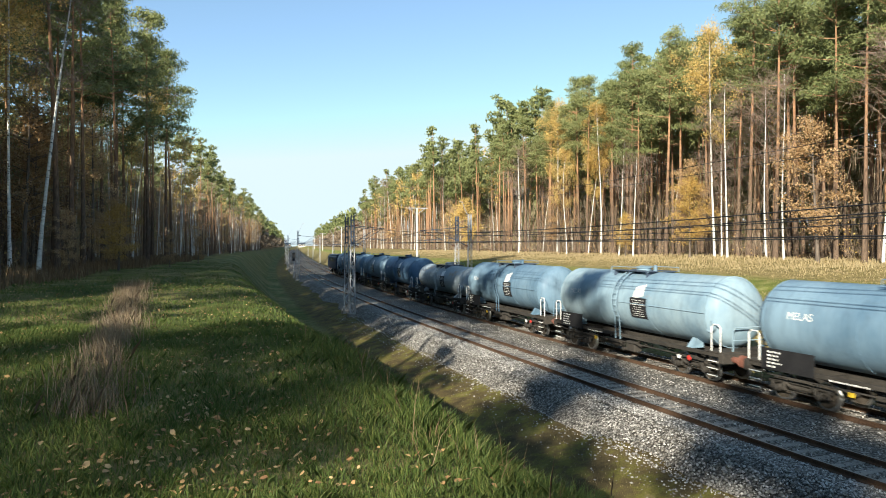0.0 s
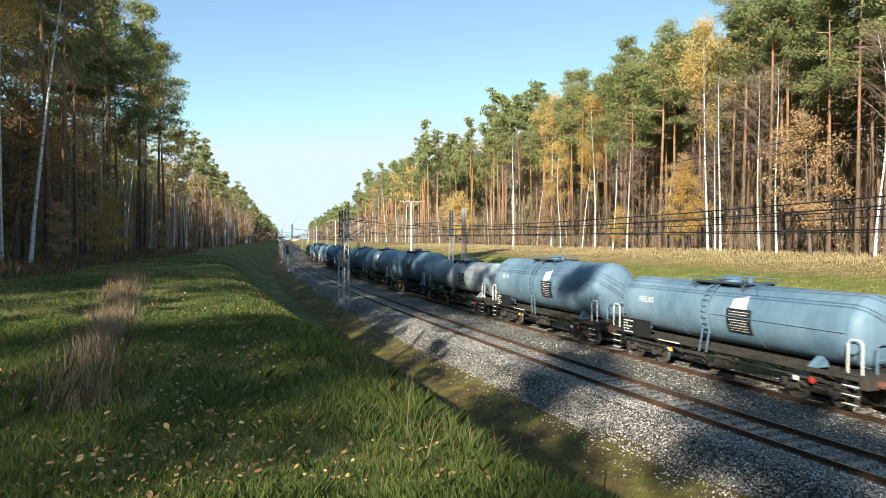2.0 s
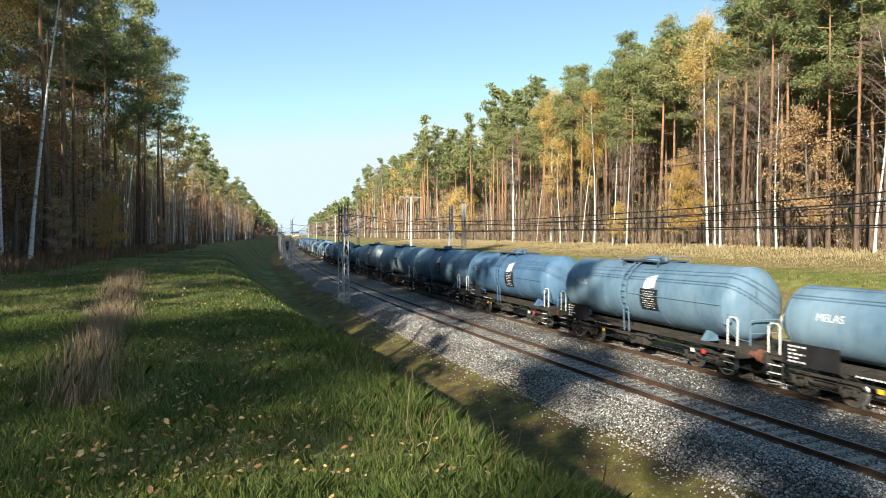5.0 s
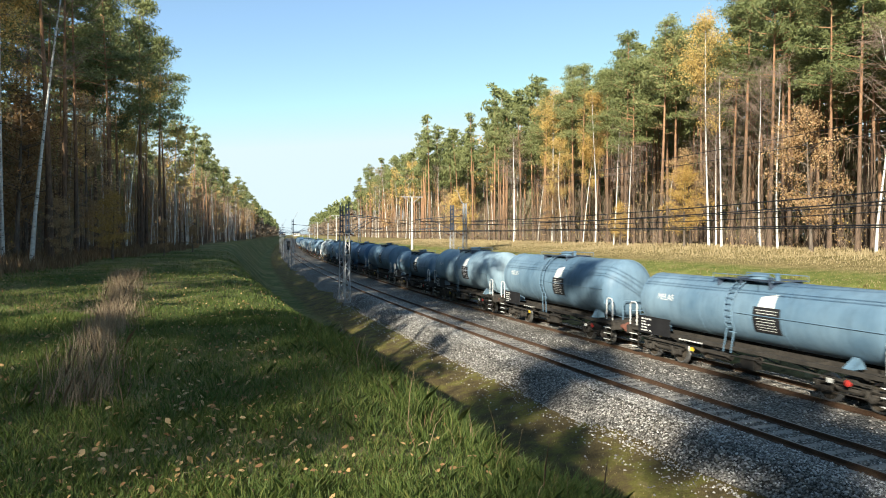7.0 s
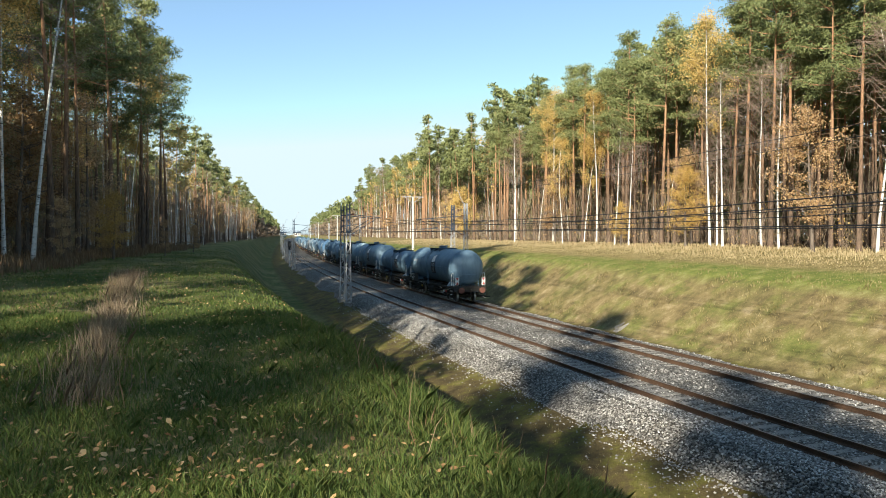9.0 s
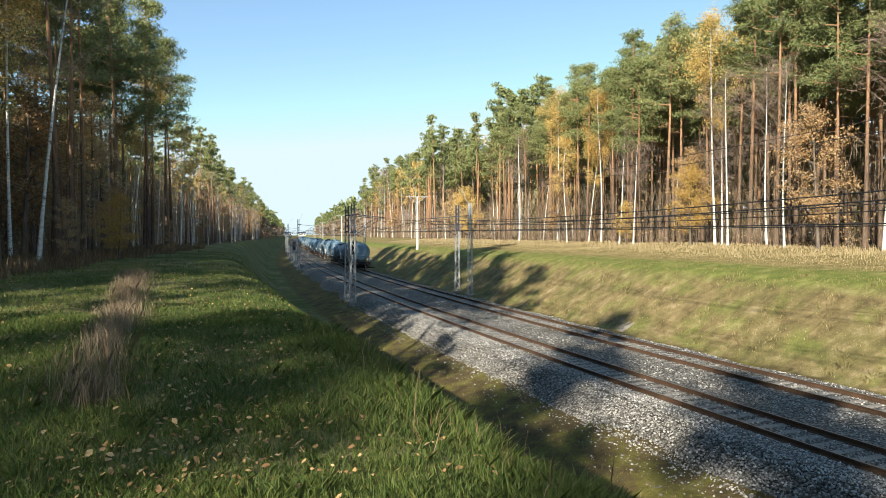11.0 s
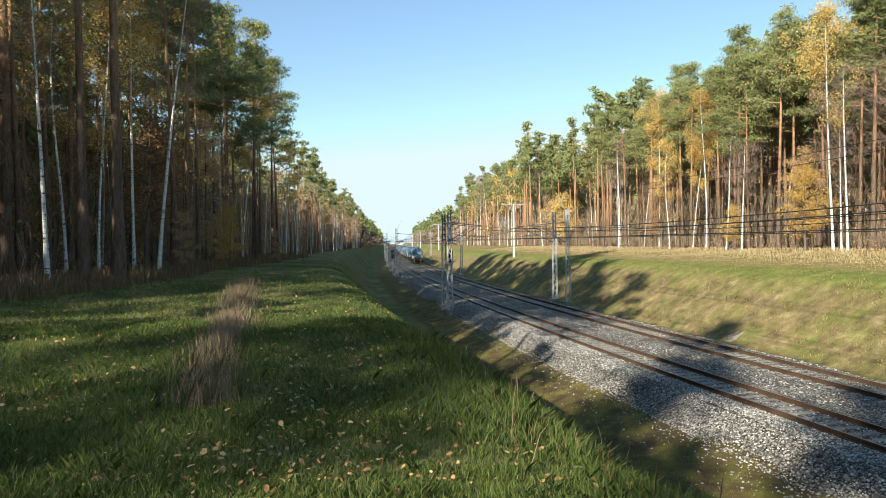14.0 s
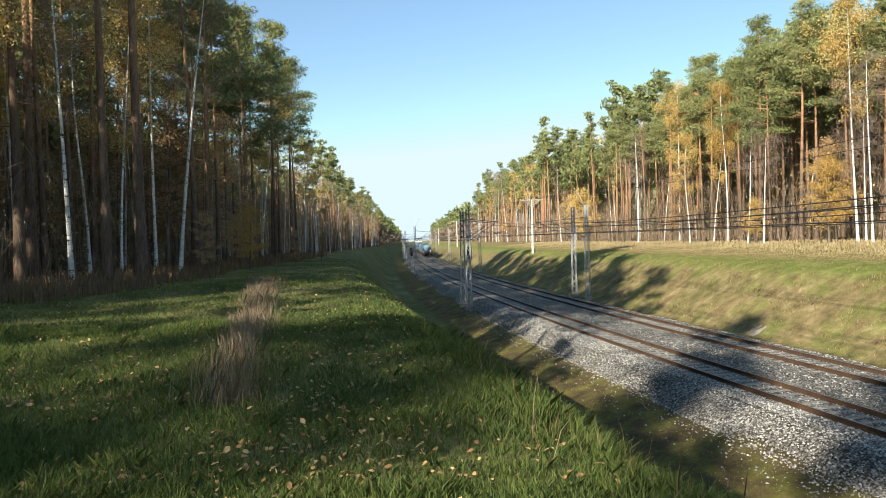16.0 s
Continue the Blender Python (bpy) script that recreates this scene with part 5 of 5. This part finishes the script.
def loose_stones():
    rng = np.random.default_rng(41)
    n = 56000
    y = 5 + 60 * rng.random(n) ** 1.7
    o = np.where(rng.random(n) < 0.045, -4.3 + 2.1 * rng.random(n) ** 0.35, np.where(rng.random(n) < 0.6, -2.5 + 2.4 * rng.random(n) ** 0.85, -1.2 + 9.8 * rng.random(n)))
    shape = np.array([(1, 0, 0), (0, 1, 0), (-1, 0, 0), (0, -1, 0), (0, 0, 1), (0, 0, -1)], float)
    tri = np.array([(0, 1, 4), (1, 2, 4), (2, 3, 4), (3, 0, 4), (1, 0, 5), (2, 1, 5), (3, 2, 5), (0, 3, 5)])
    vs, fs = [], []
    for i in range(n):
        p = on_line(float(y[i]), float(o[i]))
        oo = o[i]
        z = -0.175 if -1.1 < oo < 7.3 else float(np.interp(oo, [-2.7, -2.3, -1.9, -1.5, -1.1, 7.3, 8.2, 9.1], [-1.0, -0.85, -0.57, -0.31, -0.18, -0.17, -0.35, -0.65])) + 0.09 * noise.noise((p.x * 0.6, p.y * 0.35, 1))
        if oo < -2.25:
            z = land(p.x, p.y)
        r = (0.02 + 0.036 * rng.random() ** 1.5) * np.array([1, 0.8, 0.7]) 
        q = shape * (0.7 + 0.6 * rng.random((6, 1))) * r
        a = rng.random() * 6.283
        c, s2 = math.cos(a), math.sin(a)
        q = np.column_stack([q[:, 0] * c - q[:, 1] * s2, q[:, 0] * s2 + q[:, 1] * c, q[:, 2]])
        vs.append(q + np.array([p.x, p.y, z + 0.01]))
        fs.append(tri + 6 * i)
    v, f = np.concatenate(vs), np.concatenate(fs)
    me = bpy.data.meshes.new("stones")
    me.vertices.add(len(v))
    me.vertices.foreach_set("co", v.ravel())
    me.loops.add(f.size)
    me.loops.foreach_set("vertex_index", f.ravel())
    me.polygons.add(len(f))
    me.polygons.foreach_set("loop_start", np.arange(0, f.size, 3))
    me.update(calc_edges=True)
    tagged(mesh_part("loose_stones", me, M_PEBBLE), "grey broken stones heaped along the tracks", "stones", kind="stuff")


loose_stones()


def bushes():
    rng = np.random.default_rng(51)
    for x, y, kind, k in ((-10.6, 46, "gold_maple", 0.42), (-12.0, 49, "copper_oak", 0.34), (-12.5, 43, "copper_oak", 0.28), (-9.6, 58, "copper_oak", 0.22), (-13.0, 56, "copper_oak", 0.4), (-9.0, 70, "copper_oak", 0.24)):
        stock = TREES[(kind, True)]
        trunk, crown = stock[rng.integers(len(stock))]
        root = tagged(new("bush"), "low bush with " + ("yellow" if kind == "gold_maple" else "brown") + " autumn leaves at the forest edge", "bush", "bushes at the forest edge")
        root.matrix_basis = pose(x, y, land(x, y) - 0.1, 0, 0, rng.random() * 360)
        root.scale = (k * 1.25, k * 1.25, k)
        for name, me in (("trunk", trunk), ("crown", crown)):
            o = new(name, me)
            o.parent = root


bushes()


def drain_chute():
    """Concrete drain mouth at the foot of the far bank."""
    y, s = 39.5, 10.0
    x = rail_x(y) + s
    bm = bmesh.new()
    add_box(bm, -0.3, 0.3, -0.2, 0.2, -0.3, 0.05, 0.03)
    add_box(bm, -0.1, 0.7, -0.28, -0.2, -0.3, 0.22, 0.03)
    add_box(bm, -0.1, 0.7, 0.2, 0.28, -0.3, 0.22, 0.03)
    ob = tagged(part("drain_chute", bm, M_SLEEPER), "small pale concrete drain chute at the bank foot", "drain")
    ob.matrix_basis = pose(x, y, land(x, y), 0, -20, heading(y))


drain_chute()


def signal(y, off, h):
    """A light signal seen from behind: post, black head, ladder."""
    root = tagged(new("railway_signal"), "black railway light signal on a grey post", "signal", "railway signals")
    p = on_line(y, off)
    root.matrix_basis = pose(p.x, p.y, land(p.x, p.y), 0, 0, heading(y))
    bm = bmesh.new()
    add_tube(bm, [(0, 0, -0.3), (0, 0, h)], 0.07, 8)
    part("post", bm, M_GREYSTEEL, root)
    bm = bmesh.new()
    add_box(bm, -0.3, 0.3, -0.12, 0.12, h - 1.7, h, 0.05)
    part("head", bm, M_BLACK, root)
    bm = bmesh.new()
    for k in (-0.18, 0.18):
        add_tube(bm, [(k, -0.25, 0), (k, -0.25, h - 1.2)], 0.02, 4)
    for i in range(8):
        add_tube(bm, [(-0.18, -0.25, 0.3 + 0.33 * i), (0.18, -0.25, 0.3 + 0.33 * i)], 0.014, 4)
    part("ladder", bm, M_GREYSTEEL, root)


signal(96, 3.2, 4.9)
signal(142, -2.4, 5.0)


def far_house(x, y, w, d, h, roof):
    root = tagged(new("house"), "small pale house far down the line", "house", "far houses")
    root.matrix_basis = pose(x, y, 3.5)
    bm = bmesh.new()
    add_box(bm, -w / 2, w / 2, -d / 2, d / 2, -1, h)
    wall = part("wall", bm, M_CONCRETE, root)
    bm = bmesh.new()
    vs = [bm.verts.new(v) for v in ((-w / 2 - 0.4, -d / 2 - 0.4, h), (w / 2 + 0.4, -d / 2 - 0.4, h), (w / 2 + 0.4, d / 2 + 0.4, h), (-w / 2 - 0.4, d / 2 + 0.4, h), (-w / 2 - 0.4, 0, h + roof), (w / 2 + 0.4, 0, h + roof))]
    for q in ((0, 1, 5, 4), (2, 3, 4, 5), (1, 2, 5), (3, 0, 4), (3, 2, 1, 0)):
        bm.faces.new([vs[i] for i in q])
    part("roof", bm, M_DARKSTEEL, root)
    for i in range(4):
        bm = bmesh.new()
        u = -w / 2 + (i + 0.5) * w / 4
        add_box(bm, u - 0.7, u + 0.7, -d / 2 - 0.03, -d / 2 + 0.02, h * 0.35, h * 0.75)
        part("window", bm, M_GLASS, wall)


far_house(-9, 1030, 9, 8, 3.5, 2)
far_house(12, 1110, 11, 9, 4, 2)


def sleepers():
    bm = bmesh.new()
    add_box(bm, -1.25, 1.25, -0.13, 0.13, -0.3, -0.165, 0.02)
    me = bpy.data.meshes.new("sleeper")
    bm.to_mesh(me)
    bm.free()
    me.materials.append(M_SLEEPER)
    for mid, root in ((NEAR, TRACK_NEAR), (FAR, TRACK_FAR)):
        for i in range(150):
            y = 4 + 0.62 * i
            p = on_line(y, mid)
            o = new("sleeper", me)
            o.parent = root
            o.matrix_basis = pose(p.x, p.y, 0, 0, 0, heading(y))


sleepers()


motions()
